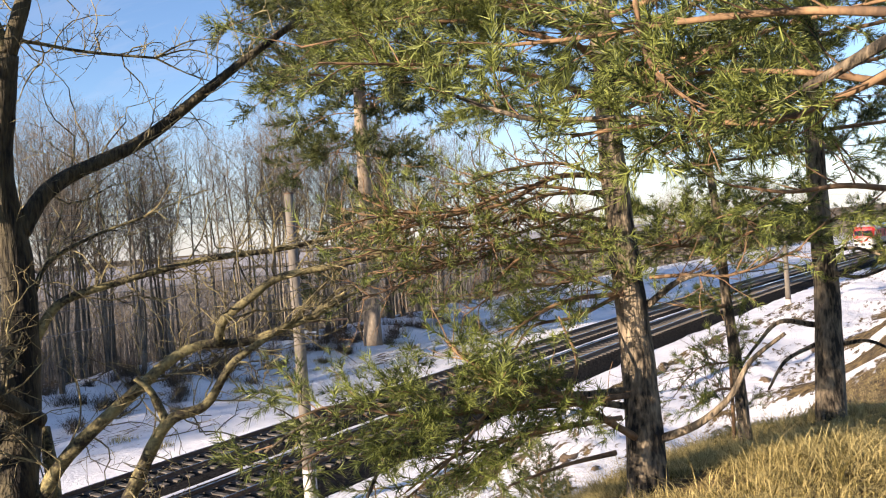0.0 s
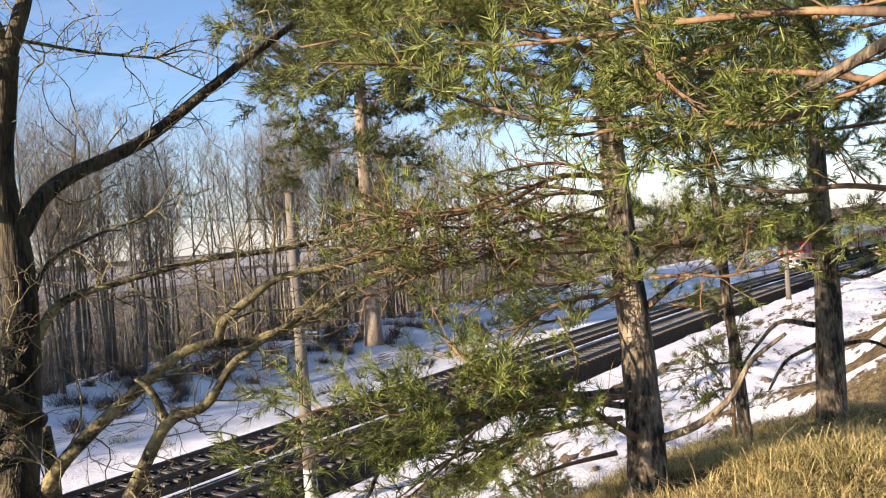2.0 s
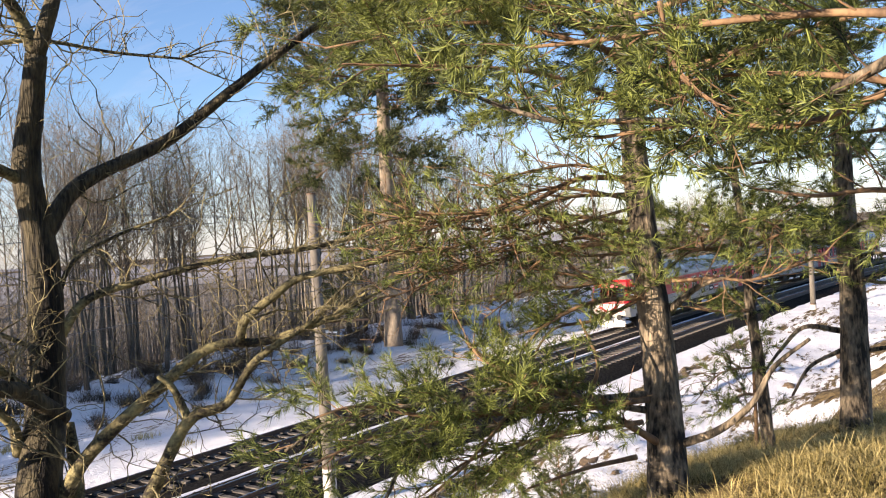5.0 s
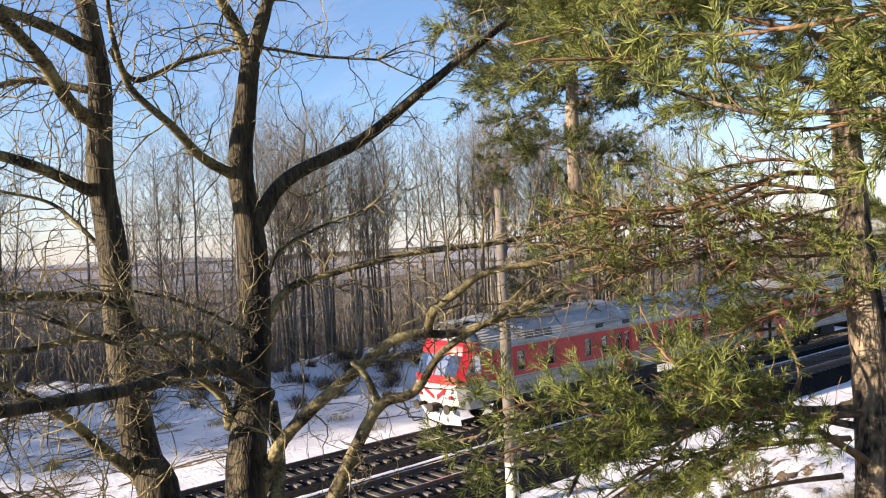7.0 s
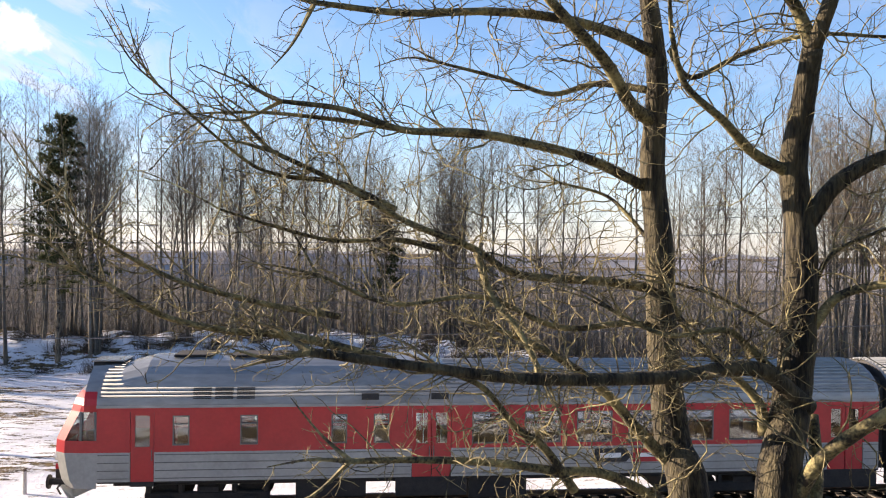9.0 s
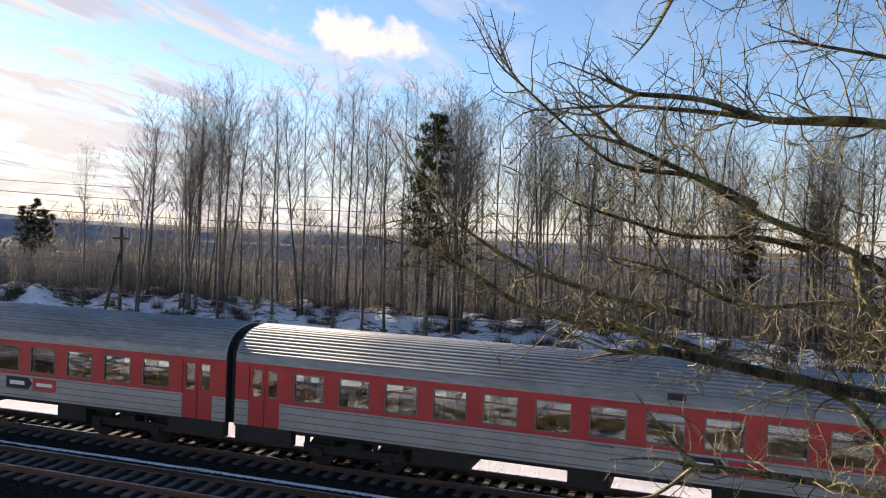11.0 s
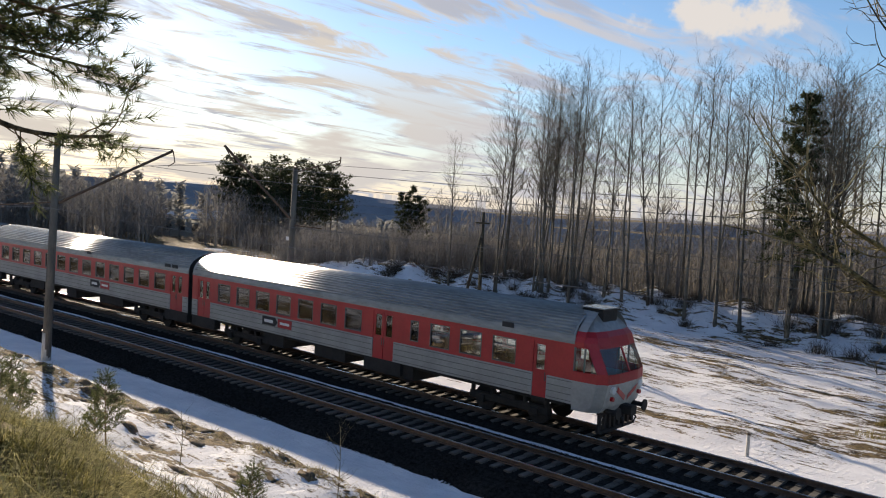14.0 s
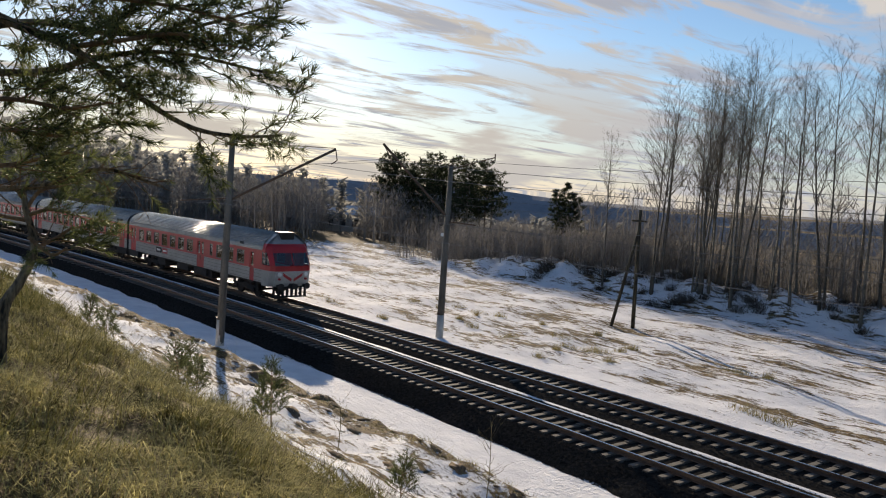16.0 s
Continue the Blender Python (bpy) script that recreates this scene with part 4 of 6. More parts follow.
    for side in (-1, 1):
        lampx = sg * (face(1.75) - 0.05)
        part("headlight", Geo().cyl((lampx, side * 0.95, 1.78), (1, 0, 0), 0.13, 0.12, 16), M["white"], t, "round white headlamp")
        part("tail_lamp", Geo().cyl((lampx, side * 0.95, 1.48), (1, 0, 0), 0.08, 0.10, 12), M["red"], t, "small red lamp")
        part("buffer", Geo().cyl((sg * (tip - 0.1), side * 0.95, 1.04), (1, 0, 0), 0.09, 0.5, 12).cyl((sg * (tip + 0.16), side * 0.95, 1.04), (1, 0, 0), 0.2, 0.05, 18), M["under"], t, "black round buffer")
    part("coupler_head", Geo().slab(min(sg * (tip - 0.4), sg * (tip + 0.25)), max(sg * (tip - 0.4), sg * (tip + 0.25)), -0.2, 0.2, 0.85, 1.18, 0.05), M["under"], t, "heavy black coupler")
    if sg < 0:
        plough = Geo().loft([[(sg * (tip - 0.25), -1.25, 0.98), (sg * (tip - 0.05), 0, 0.98), (sg * (tip - 0.25), 1.25, 0.98)], [(sg * (tip - 0.55), -1.0, 0.28), (sg * (tip - 0.2), 0, 0.28), (sg * (tip - 0.55), 1.0, 0.28)]])
        part("rail_guard", plough, M["white"], t, "pale plate rail guard below the buffers")
    else:
        guard = part("rail_guard", Geo().slab(tip - 0.5, tip - 0.3, -1.2, 1.2, 0.26, 0.36, 0.02).slab(tip - 0.5, tip - 0.3, -1.2, 1.2, 0.90, 0.99, 0.02), M["under"], t, "dark barred rail guard below the buffers")
        for q in range(8):
            y = -1.14 + q * 0.326
            part("guard_bar", Geo().box(tip - 0.46, tip - 0.36, y - 0.07, y + 0.07, 0.36, 0.90), M["under"], guard)
    for y in (-0.4, 0.4):
        part("brake_hose", Geo().tube([(sg * (tip - 0.1), y, 0.98), (sg * (tip + 0.12), y * 1.1, 0.7), (sg * (tip + 0.05), y * 0.9, 0.5)], 0.03, 6), M["black"], t)


def span(first, width, pitch, count):
    return [(-LEN + first + pitch * i, -LEN + first + pitch * i + width) for i in range(count)]


def at(*pairs):
    return [(-LEN + a, -LEN + b) for a, b in pairs]


lead = car("power_car", "red and grey diesel railcar with driver's cab leading the train", -1,
           span(11.65, 1.07, 1.555, 7), at((2.05, 2.7), (9.9, 11.05), (22.55, 23.7)), at((3.2, 3.66), (5.05, 5.55), (7.6, 8.05), (8.8, 9.25)), -1,
           raised=(-LEN + 2.4, -LEN + 10.4), badge=-LEN + 17.3 - 2.0, boxes=((6.6, 8.6, 0.55), (11.6, 13.3, 0.45), (17.4, 18.6, 0.5)))
mid = car("trailer_car", "red and grey middle passenger car with window row", 0,
          span(2.15, 1.06, 1.572, 13), at((0.5, 1.65), (22.55, 23.7)), [], 0, badge=-LEN + 14.2, boxes=((6.2, 8.0, 0.55), (11.0, 12.2, 0.5), (15.0, 17.6, 0.6)))
tail = car("cab_car", "red and grey rear passenger car with driver's cab", 1,
           span(2.3, 1.05, 1.56, 7) + at((16.55, 17.55), (18.05, 19.1), (19.6, 20.65)), at((0.5, 1.65), (13.4, 14.6), (21.4, 22.0)), at((15.5, 15.95)), 1,
           badge=-LEN + 6.0, boxes=((6.0, 7.4, 0.5), (9.6, 11.6, 0.55), (14.0, 15.6, 0.5)))
# ---- front of the train along the line, by the second ----
FRONT = ((0.0, 138.5), (2.0, 106.0), (2.5, 97.8), (4.0, 72.2), (5.5, 46.6), (6.5, 30.1), (7.5, 14.7), (8.5, -0.6), (9.0, -8.2), (10.0, -23.7), (11.0, -39.2), (12.5, -62.9), (13.5, -79.2), (14.5, -95.3), (15.5, -111.8), (16.0, -120.6))


def motions():
    for c, back in ((lead, 12.1), (mid, 36.7), (tail, 61.3)):
        rows = []
        for t, f in FRONT:
            rows.append((t, on_line(f + back, FAR)))
        walk(c, rows)


# ---- woods beyond the line ----
def branchlet(g, fine, rng, p, d, length, r, levels, n=3):
    """A bending branch with side twigs, thinner at each level."""
    segs = 2 + levels
    pts, q = [p.copy()], p.copy()
    d = d.normalized()
    for i in range(segs):
        d = (d + Vector((rng.gauss(0, 0.14), rng.gauss(0, 0.14), 0.07 + rng.gauss(0, 0.10)))).normalized()
        q = q + d * (length / segs)
        pts.append(q.copy())
    if not levels:
        s = d.cross(Vector((rng.gauss(0, 1), rng.gauss(0, 1), rng.gauss(0, 1)))).normalized() * r
        k = len(fine.v)
        fine.v += [tuple(p - s), tuple(p + s), tuple(q)]
        fine.f += [(k, k + 1, k + 2)]
        return
    tgt = g if r > 0.018 else fine
    tgt.tube(pts, [r * (1 - 0.8 * i / segs) for i in range(segs + 1)], n, cap=False)
    if levels:
        k = 6 if levels > 1 else 4
        for i in range(k):
            u = 0.25 + 0.75 * i / k + rng.uniform(-0.05, 0.05)
            j = min(segs - 1, int(u * segs))
            b = pts[j].lerp(pts[j + 1], u * segs - j)
            side = Vector((rng.gauss(0, 1), rng.gauss(0, 1), rng.gauss(0.2, 0.5))).normalized()
            branchlet(g, fine, rng, b, d * 0.75 + side * 0.85, length * rng.uniform(0.32, 0.55), max(0.0065, r * 0.45), levels - 1)


def bare_tree(seed, height, lowest, spread, forks=1):
    """Meshes of a tall leafless alder or birch: trunk with limbs, and fine twigs."""
    rng = random.Random(seed)
    g, fine = Geo(), Geo()
    for f in range(forks):
        pts, x, y = [], 0.0, 0.0
        lx, ly = rng.gauss(0, 0.018), rng.gauss(0, 0.018)
        if f:
            lx, ly = rng.choice((-1, 1)) * rng.uniform(0.06, 0.12), rng.uniform(-0.08, 0.08)
        hh = height * (1 if not f else rng.uniform(0.8, 0.95))
        n = 9
        for i in range(n + 1):
            z = -0.5 + (hh + 0.5) * i / n
            x += lx * hh / n + rng.gauss(0, 0.06)
            y += ly * hh / n + rng.gauss(0, 0.06)
            pts.append(Vector((x, y, z)))
        r0 = 0.0070 * hh * rng.uniform(0.75, 1.15)
        g.tube(pts, [r0 * (1.25 if i == 0 else 1 - 0.93 * i / n) for i in range(n + 1)], 6, cap=False)
        k = 30
        for i in range(k):
            u = lowest + (0.97 - lowest) * (i + rng.random()) / k
            j = min(n - 1, int(u * n))
            p = pts[j].lerp(pts[j + 1], u * n - j)
            a = rng.uniform(0, 6.283)
            q = (u - lowest) / (0.97 - lowest)
            w = 0.42 + 0.58 * math.sin(math.pi * min(1.0, 0.15 + 0.85 * q) ** 0.8)
            branchlet(g, fine, rng, p, Vector((math.cos(a) * 0.72, math.sin(a) * 0.72, 0.95)), spread * 1.5 * w * rng.uniform(0.6, 1.2), max(0.013, r0 * (1 - 0.9 * u) * 0.5), 2)
    return g.mesh("trunk", M["alder"], True), fine.mesh("crown", M["alderfine"])


def plant_woods():
    kinds = [bare_tree(11 + i, 19.0, (0.48, 0.42, 0.55, 0.46, 0.4, 0.52, 0.45)[i], (3.0, 2.6, 2.2, 3.3, 2.8, 2.4, 3.0)[i], 1 + (i in (1, 3, 4, 6))) for i in range(7)]
    rng = random.Random(31)
    spots = []

    def add(x, v, h, kmax=7):
        spots.append((x, line_y(x, v), h, rng.randrange(kmax), rng.uniform(0, 360)))

    # grove on the bank
    for i in range(38):
        x = -50 + 33 * rng.random()
        add(x, 56.5 + 11 * rng.random() ** 1.3, rng.uniform(16.5, 20.5) * (0.8 if x < -46 else 1))
    for i in range(48):
        x = -18 + 36 * rng.random()
        add(x, 60 + 14 * rng.random() - 14 * float(smooth01(4, 18, x)), rng.uniform(15.5, 20.0))
    # thinner row nearer to the line on the other hand
    for i in range(74):
        x = 19 + 58 * rng.random()
        add(x, 42.5 + 13 * rng.random(), rng.uniform(14.5, 19.0) + 0.06 * (x - 19))
    for i in range(40):
        x = 60 + 110 * rng.random()
        add(x, 44 + 40 * rng.random(), rng.uniform(12, 17))
    for i in range(50):
        x = -60 + 130 * rng.random()
        add(x, 78 + 45 * rng.random(), rng.uniform(15, 19))
    for i, (x, y, h, k, a) in enumerate(spots):
        t = thing("bare_tree", ("tall slender leafless alder at the wood's edge", "leafless grey birch with fine upright twigs", "bare winter tree with forked grey trunk")[k % 3], "tree", "bare trees of the wood")
        t.matrix_basis = Matrix.LocRotScale((x, y, float(land(x, y)) - 0.1), Euler((0, 0, radians(a))), Vector((h / 20.2,) * 3))
        new("trunk", kinds[k][0]).parent = t
        new("crown", kinds[k][1]).parent = t


def plant_brush():
    """Saplings and brush that fill the wood's floor."""
    rng = random.Random(7)
    g = Geo()
    for i in range(4600):
        u = rng.random()
        if u < 0.5:
            x = rng.uniform(-50, 20)
            v = rng.uniform(58, 84)
        else:
            x = rng.uniform(16, 120)
            v = rng.uniform(42, 70)
        if u < 0.16:
            x, v = rng.uniform(-75, -42), rng.uniform(60, 84)
        y = line_y(x, v)
        z = float(land(x, y)) - 0.1
        h = rng.uniform(1.0, 4.6) * (1 if u > 0.16 else 0.9)
        lx, ly = rng.gauss(0, 0.12) * h, rng.gauss(0, 0.12) * h
        top = Vector((x + lx, y + ly, z + h))
        g.tube([(x, y, z), (x + lx * 0.4, y + ly * 0.4, z + h * 0.5), top], [0.004 * h + 0.006, 0.003 * h + 0.004, 0.003], 3, cap=False)
        for j in range(4):
            c = Vector((x, y, z)).lerp(top, rng.uniform(0.4, 0.9))
            e = c + Vector((rng.gauss(0, 0.35), rng.gauss(0, 0.35), rng.uniform(0.3, 0.9)))
            kk = len(g.v)
            g.v += [(c.x - 0.012, c.y, c.z), (c.x + 0.012, c.y, c.z), tuple(e)]
            g.f.append((kk, kk + 1, kk + 2))
    # low dark bushes on the snowy bank
    bush = Geo()
    for i in range(230):
        x = rng.uniform(-58, 62)
        e = 57.5 - 17.5 * float(smooth01(-2, 24, x)) + 3.5 * math.exp(-((x - 2) / 9) ** 2)
        y = line_y(x, e + rng.gauss(1.0, 1.8))
        z = float(land(x, y))
        w = rng.uniform(0.5, 1.15)
        for j in range(190):
            c = Vector((x + rng.gauss(0, w * 0.35), y + rng.gauss(0, w * 0.35), z - 0.05))
            e2 = c + Vector((rng.gauss(0, 0.45), rng.gauss(0, 0.45), rng.uniform(0.3, 1.2))) * w
            s = Vector((rng.gauss(0, 1), rng.gauss(0, 1), 0)).normalized() * 0.014
            kk = len(bush.v)
            bush.v += [tuple(c - s), tuple(c + s), tuple(e2)]
            bush.f.append((kk, kk + 1, kk + 2))
    tagged(part("bank_bushes", bush, M["thorn"]), "low dark bushes on the snowy bank", "bush", kind="stuff")
    tagged(part("brushwood", g, M["brush"]), "dense leafless brushwood under the trees", "brush", kind="stuff")


def conifer(seed, height, r0, base, width, clumps, size):
    """A far pine or spruce: trunk, limbs, ragged tiers of needle sprays."""
    rng = random.Random(seed)
    g = Geo()
    pts = [(rng.gauss(0, 0.05) * i / 3, rng.gauss(0, 0.05) * i / 3, -0.4 + (height + 0.4) * i / 8) for i in range(9)]
    g.tube(pts, [r0 * (1 - 0.95 * i / 8) for i in range(9)], 7, cap=False)
    mats = []
    limbs = int(height * 6.5)
    for i in range(limbs):
        u = base + (1 - base) * (i + rng.random()) / limbs
        z = height * u
        a = rng.uniform(0, 6.283)
        prof = width(u) * rng.uniform(0.55, 1.15)
        d = Vector((math.cos(a), math.sin(a), rng.uniform(-0.1, 0.45)))
        e = Vector((0, 0, z)) + d * prof
        g.tube([(0, 0, z), e], [0.03, 0.008], 3, cap=False)
        for c in range(clumps):
            w = rng.uniform(0.3, 1.05)
            p = Vector((0, 0, z)) + d * prof * w + Vector((rng.gauss(0, 0.2), rng.gauss(0, 0.2), rng.gauss(0, 0.14))) * (0.4 + prof * 0.3)
            mats.append(Matrix.LocRotScale(p, Euler((rng.uniform(-0.9, 0.9), rng.uniform(-0.9, 0.9), rng.uniform(0, 6.28))), Vector((1, 1, 1)) * size * rng.uniform(0.6, 1.3)))
    blades = []
    tf = []
    rr = random.Random(seed + 1)
    for k in range(16):
        a, el = rr.uniform(0, 6.28), rr.uniform(-0.3, 1.2)
        d = Vector((math.cos(a) * math.cos(el), math.sin(a) * math.cos(el), math.sin(el)))
        s = d.cross(Vector((0, 0, 1))).normalized() * 0.07
        o = Vector((rr.gauss(0, 0.16), rr.gauss(0, 0.16), rr.gauss(0, 0.1)))
        n = len(blades)
        blades += [tuple(o - s), tuple(o + s), tuple(o + d * rr.uniform(0.5, 1.0))]
        tf.append((n, n + 1, n + 2))
    v, f = many((blades, tf), [[list(r) for r in m] for m in mats])
    return g.mesh("trunk", M["pinebark"], True), tri_mesh("crown", v, f, M["evergreen"])


def plant_conifers():
    spruce = conifer(3, 15, 0.17, 0.3, lambda u: 3.3 * (1 - u) ** 0.55 * (0.8 + 0.2 * math.sin(u * 23)) + 0.35, 9, 0.42)
    pine = conifer(5, 14, 0.2, 0.5, lambda u: 2.6 * math.sin(min(1, (u - 0.42) * 2.1 + 0.25) * 2.4) + 0.3, 6, 0.42)
    rng = random.Random(17)

    def put(x, v, h, kind, label):
        y = line_y(x, v)
        t = thing("conifer", label, "conifer", "evergreen trees")
        t.matrix_basis = Matrix.LocRotScale((x, y, float(land(x, y)) - 0.2), Euler((0, 0, rng.uniform(0, 6.28))), Vector((1, 1, 1)) * h)
        new("trunk", kind[0]).parent = t
        new("crown", kind[1]).parent = t

    put(-19.6, 57.0, 1.10, spruce, "tall dark evergreen between bare trees")
    put(2.5, 66.0, 0.72, spruce, "smaller dark evergreen in the wood")
    put(12.0, 72.0, 0.6, spruce, "small dark evergreen in the wood")
    # pine grove on the meadow's far end
    for i in range(22):
        put(-97 - 30 * rng.random(), 86 + 14 * rng.random(), rng.uniform(0.95, 1.2), pine, "dark pine in the grove beyond the meadow")
    for i in range(4):
        put(-86 - 4 * rng.random(), 91 + 4 * rng.random(), rng.uniform(0.8, 0.95), spruce, "dark evergreen beside the pine grove")
    return pine, spruce


def plant_far_woods(pine, spruce):
    """The wooded hill up the line and the far edge of the valley, past counting."""
    rng = random.Random(23)
    mats = []
    for i in range(1100):
        x = -130 - 230 * rng.random()
        v = rng.uniform(-40, 12) if rng.random() < 0.3 else rng.uniform(42, 170)
        if x > -170 and v < 60 and v > 10:
            continue
        y = line_y(x, v) if x > -200 else line_y(-200, v) - 0.2 * (-200 - x)
        s = rng.uniform(0.55, 0.9)
        mats.append(Matrix.LocRotScale((x, y, float(land(x, y)) - 0.3), Euler((0, 0, rng.uniform(0, 6.28))), Vector((s, s, s))))
    low = random.Random(2)
    tv, tf = [], []
    for k in range(110):
        z = low.uniform(4, 13.5)
        r = 2.2 * (1 - (z - 4) / 12) + 0.3
        a = low.uniform(0, 6.28)
        c = Vector((math.cos(a) * r * low.random(), math.sin(a) * r * low.random(), z))
        n = len(tv)
        for q in range(3):
            tv.append(tuple(c + Vector((low.gauss(0, 0.6), low.gauss(0, 0.6), low.gauss(0, 0.5)))))
        tf.append((n, n + 1, n + 2))
    for q in range(3):
        a = q * 2.1
        n = len(tv)
        tv += [(0.14 * math.cos(a), 0.14 * math.sin(a), -0.5), (0.14 * math.cos(a + 2.1), 0.14 * math.sin(a + 2.1), -0.5), (0, 0, 10)]
        tf.append((n, n + 1, n + 2))
    v, f = many((tv, tf), [[list(r) for r in m] for m in mats])
    wide = []
    for i in range(900):
        x = 120 + 260 * rng.random()
        v_ = rng.uniform(-90, 8) if rng.random() < 0.45 else rng.uniform(44, 170)
        y = line_y(x, v_) if x < 200 else line_y(200, v_) - 0.2 * (x - 200)
        s = rng.uniform(0.3, 0.62)
        wide.append([list(r) for r in Matrix.LocRotScale((x, y, float(land(x, y)) - 1.6), Euler((0, 0, rng.uniform(0, 6.28))), Vector((s * 1.3, s * 1.3, s)))])
    v2, f2 = many((tv, tf), wide)
    tagged(part("far_thicket", tri_mesh("far_thicket", v2, f2, M["brush"]), None), "brown leafless thicket down the line", "woods", kind="stuff")
    tagged(part("hazed_woods", tri_mesh("hazed_woods", v, f, M["haze_pine"]), None), "far mixed woods on the hill up the line, haze put into their colour", "woods", kind="stuff")




def plant_valley():
    """Leafless woods that fill the valley behind the grove, past counting."""
    rng = random.Random(29)
    low = random.Random(4)
    tv, tf = [], []
    for k in range(84):
        a = low.uniform(0, 6.28)
        z = low.uniform(0.5, 8.0)
        o = Vector((low.gauss(0, 0.5), low.gauss(0, 0.5), z))
        d = Vector((math.cos(a), math.sin(a), low.uniform(0.3, 1.5))).normalized() * low.uniform(0.8, 2.4)
        s = Vector((math.sin(a), -math.cos(a), 0)) * 0.035
        n = len(tv)
        tv += [tuple(o - s), tuple(o + s), tuple(o + d)]
        tf.append((n, n + 1, n + 2))
    for q in range(3):
        n = len(tv)
        x = low.gauss(0, 0.5)
        tv += [(x - 0.08, q * 0.3, -0.5), (x + 0.08, q * 0.3, -0.5), (x * 1.6, low.gauss(0, 0.4), 8.0)]
        tf.append((n, n + 1, n + 2))
    mats = []
    for i in range(2300):
        d = rng.uniform(82, 420) if rng.random() < 0.8 else rng.uniform(66, 90)
        a = radians(rng.uniform(-58, 62))
        x, y = d * math.sin(a), d * math.cos(a)
        if y + x * x * BEND / 2 < 62:
            continue
        if x < -60 and y < 78:
            continue
        s = rng.uniform(0.7, 1.2)
        mats.append(Matrix.LocRotScale((x, y, float(land(x, y)) - 0.3), Euler((0, 0, rng.uniform(0, 6.28))), Vector((s * 1.4, s * 1.4, s))))
    for i in range(500):
        x = rng.uniform(-82, -48)
        v = rng.uniform(58.5, 76)
        y = line_y(x, v)
        s = rng.uniform(0.3, 0.55)
        mats.append(Matrix.LocRotScale((x, y, float(land(x, y)) - 0.2), Euler((0, 0, rng.uniform(0, 6.28))), Vector((s * 1.3, s * 1.3, s))))
    for i in range(1500):
        x = rng.uniform(-290, -104)
        v = rng.uniform(33, 130) if x < -150 else rng.uniform(56, 120)
        y = v - x * x * BEND / 2 * (1 if x > -200 else (200 / x) ** 2)
        s = rng.uniform(0.7, 1.15)
        mats.append(Matrix.LocRotScale((x, y, float(land(x, y)) - 0.2), Euler((0, 0, rng.uniform(0, 6.28))), Vector((s * 1.7, s * 1.7, s))))
    # a clearing leaves the low building in sight
    mats = [m for m in mats if not (abs(m.translation.x + 1.74 * m.translation.y) < 7 and m.translation.length < 172 and m.translation.x < -70)]
    v, f = many((tv, tf), [[list(r) for r in m] for m in mats])
    tagged(part("valley_woods", tri_mesh("valley_woods", v, f, M["valley"]), None), "leafless woods filling the valley, haze mixed into their grey", "woods", kind="stuff")


# twig colour is lightened and greyed to imitate haze in the valley
M["valley"] = needles("haze_grey_twigs", (0.14, 0.134, 0.128), (0.255, 0.245, 0.235), 0.3, 1.0, 0.0)
plant_valley()
# pale tone and strong translucence stand for haze over the hill woods
M["haze_pine"] = needles("haze_tinted_needles", (0.19, 0.195, 0.19), (0.34, 0.335, 0.315), 0.5, 1.0, 0.0)
plant_woods()
plant_brush()
pine_kind, spruce_kind = plant_conifers()
plant_far_woods(pine_kind, spruce_kind)


# ---- the hill: pines and maples beside the eye ----
def limb(g, ctrl, r0, r1, n=10, steps=5, rough=0.0, seed=0):
    """A smooth tapering limb through a few places; returns its finer points and radii."""
    c = [Vector(p) for p in ctrl]
    c = [c[0] * 2 - c[1]] + c + [c[-1] * 2 - c[-2]]
    pts = []
    for i in range(1, len(c) - 2):
        for k in range(steps):
            t = k / steps
            a, b, d, e = c[i - 1], c[i], c[i + 1], c[i + 2]
            pts.append(0.5 * (2 * b + (d - a) * t + (2 * a - 5 * b + 4 * d - e) * t * t + (3 * b - a - 3 * d + e) * t ** 3))
    pts.append(c[-2])
    m = len(pts) - 1
    rad = [(r0 + (r1 - r0) * (i / m) ** 0.8) * (1 + rough * noise.noise(Vector((i * 0.7, seed, 0)))) for i in range(m + 1)]
    g.tube(pts, rad, n, cap=True)
    return pts, rad


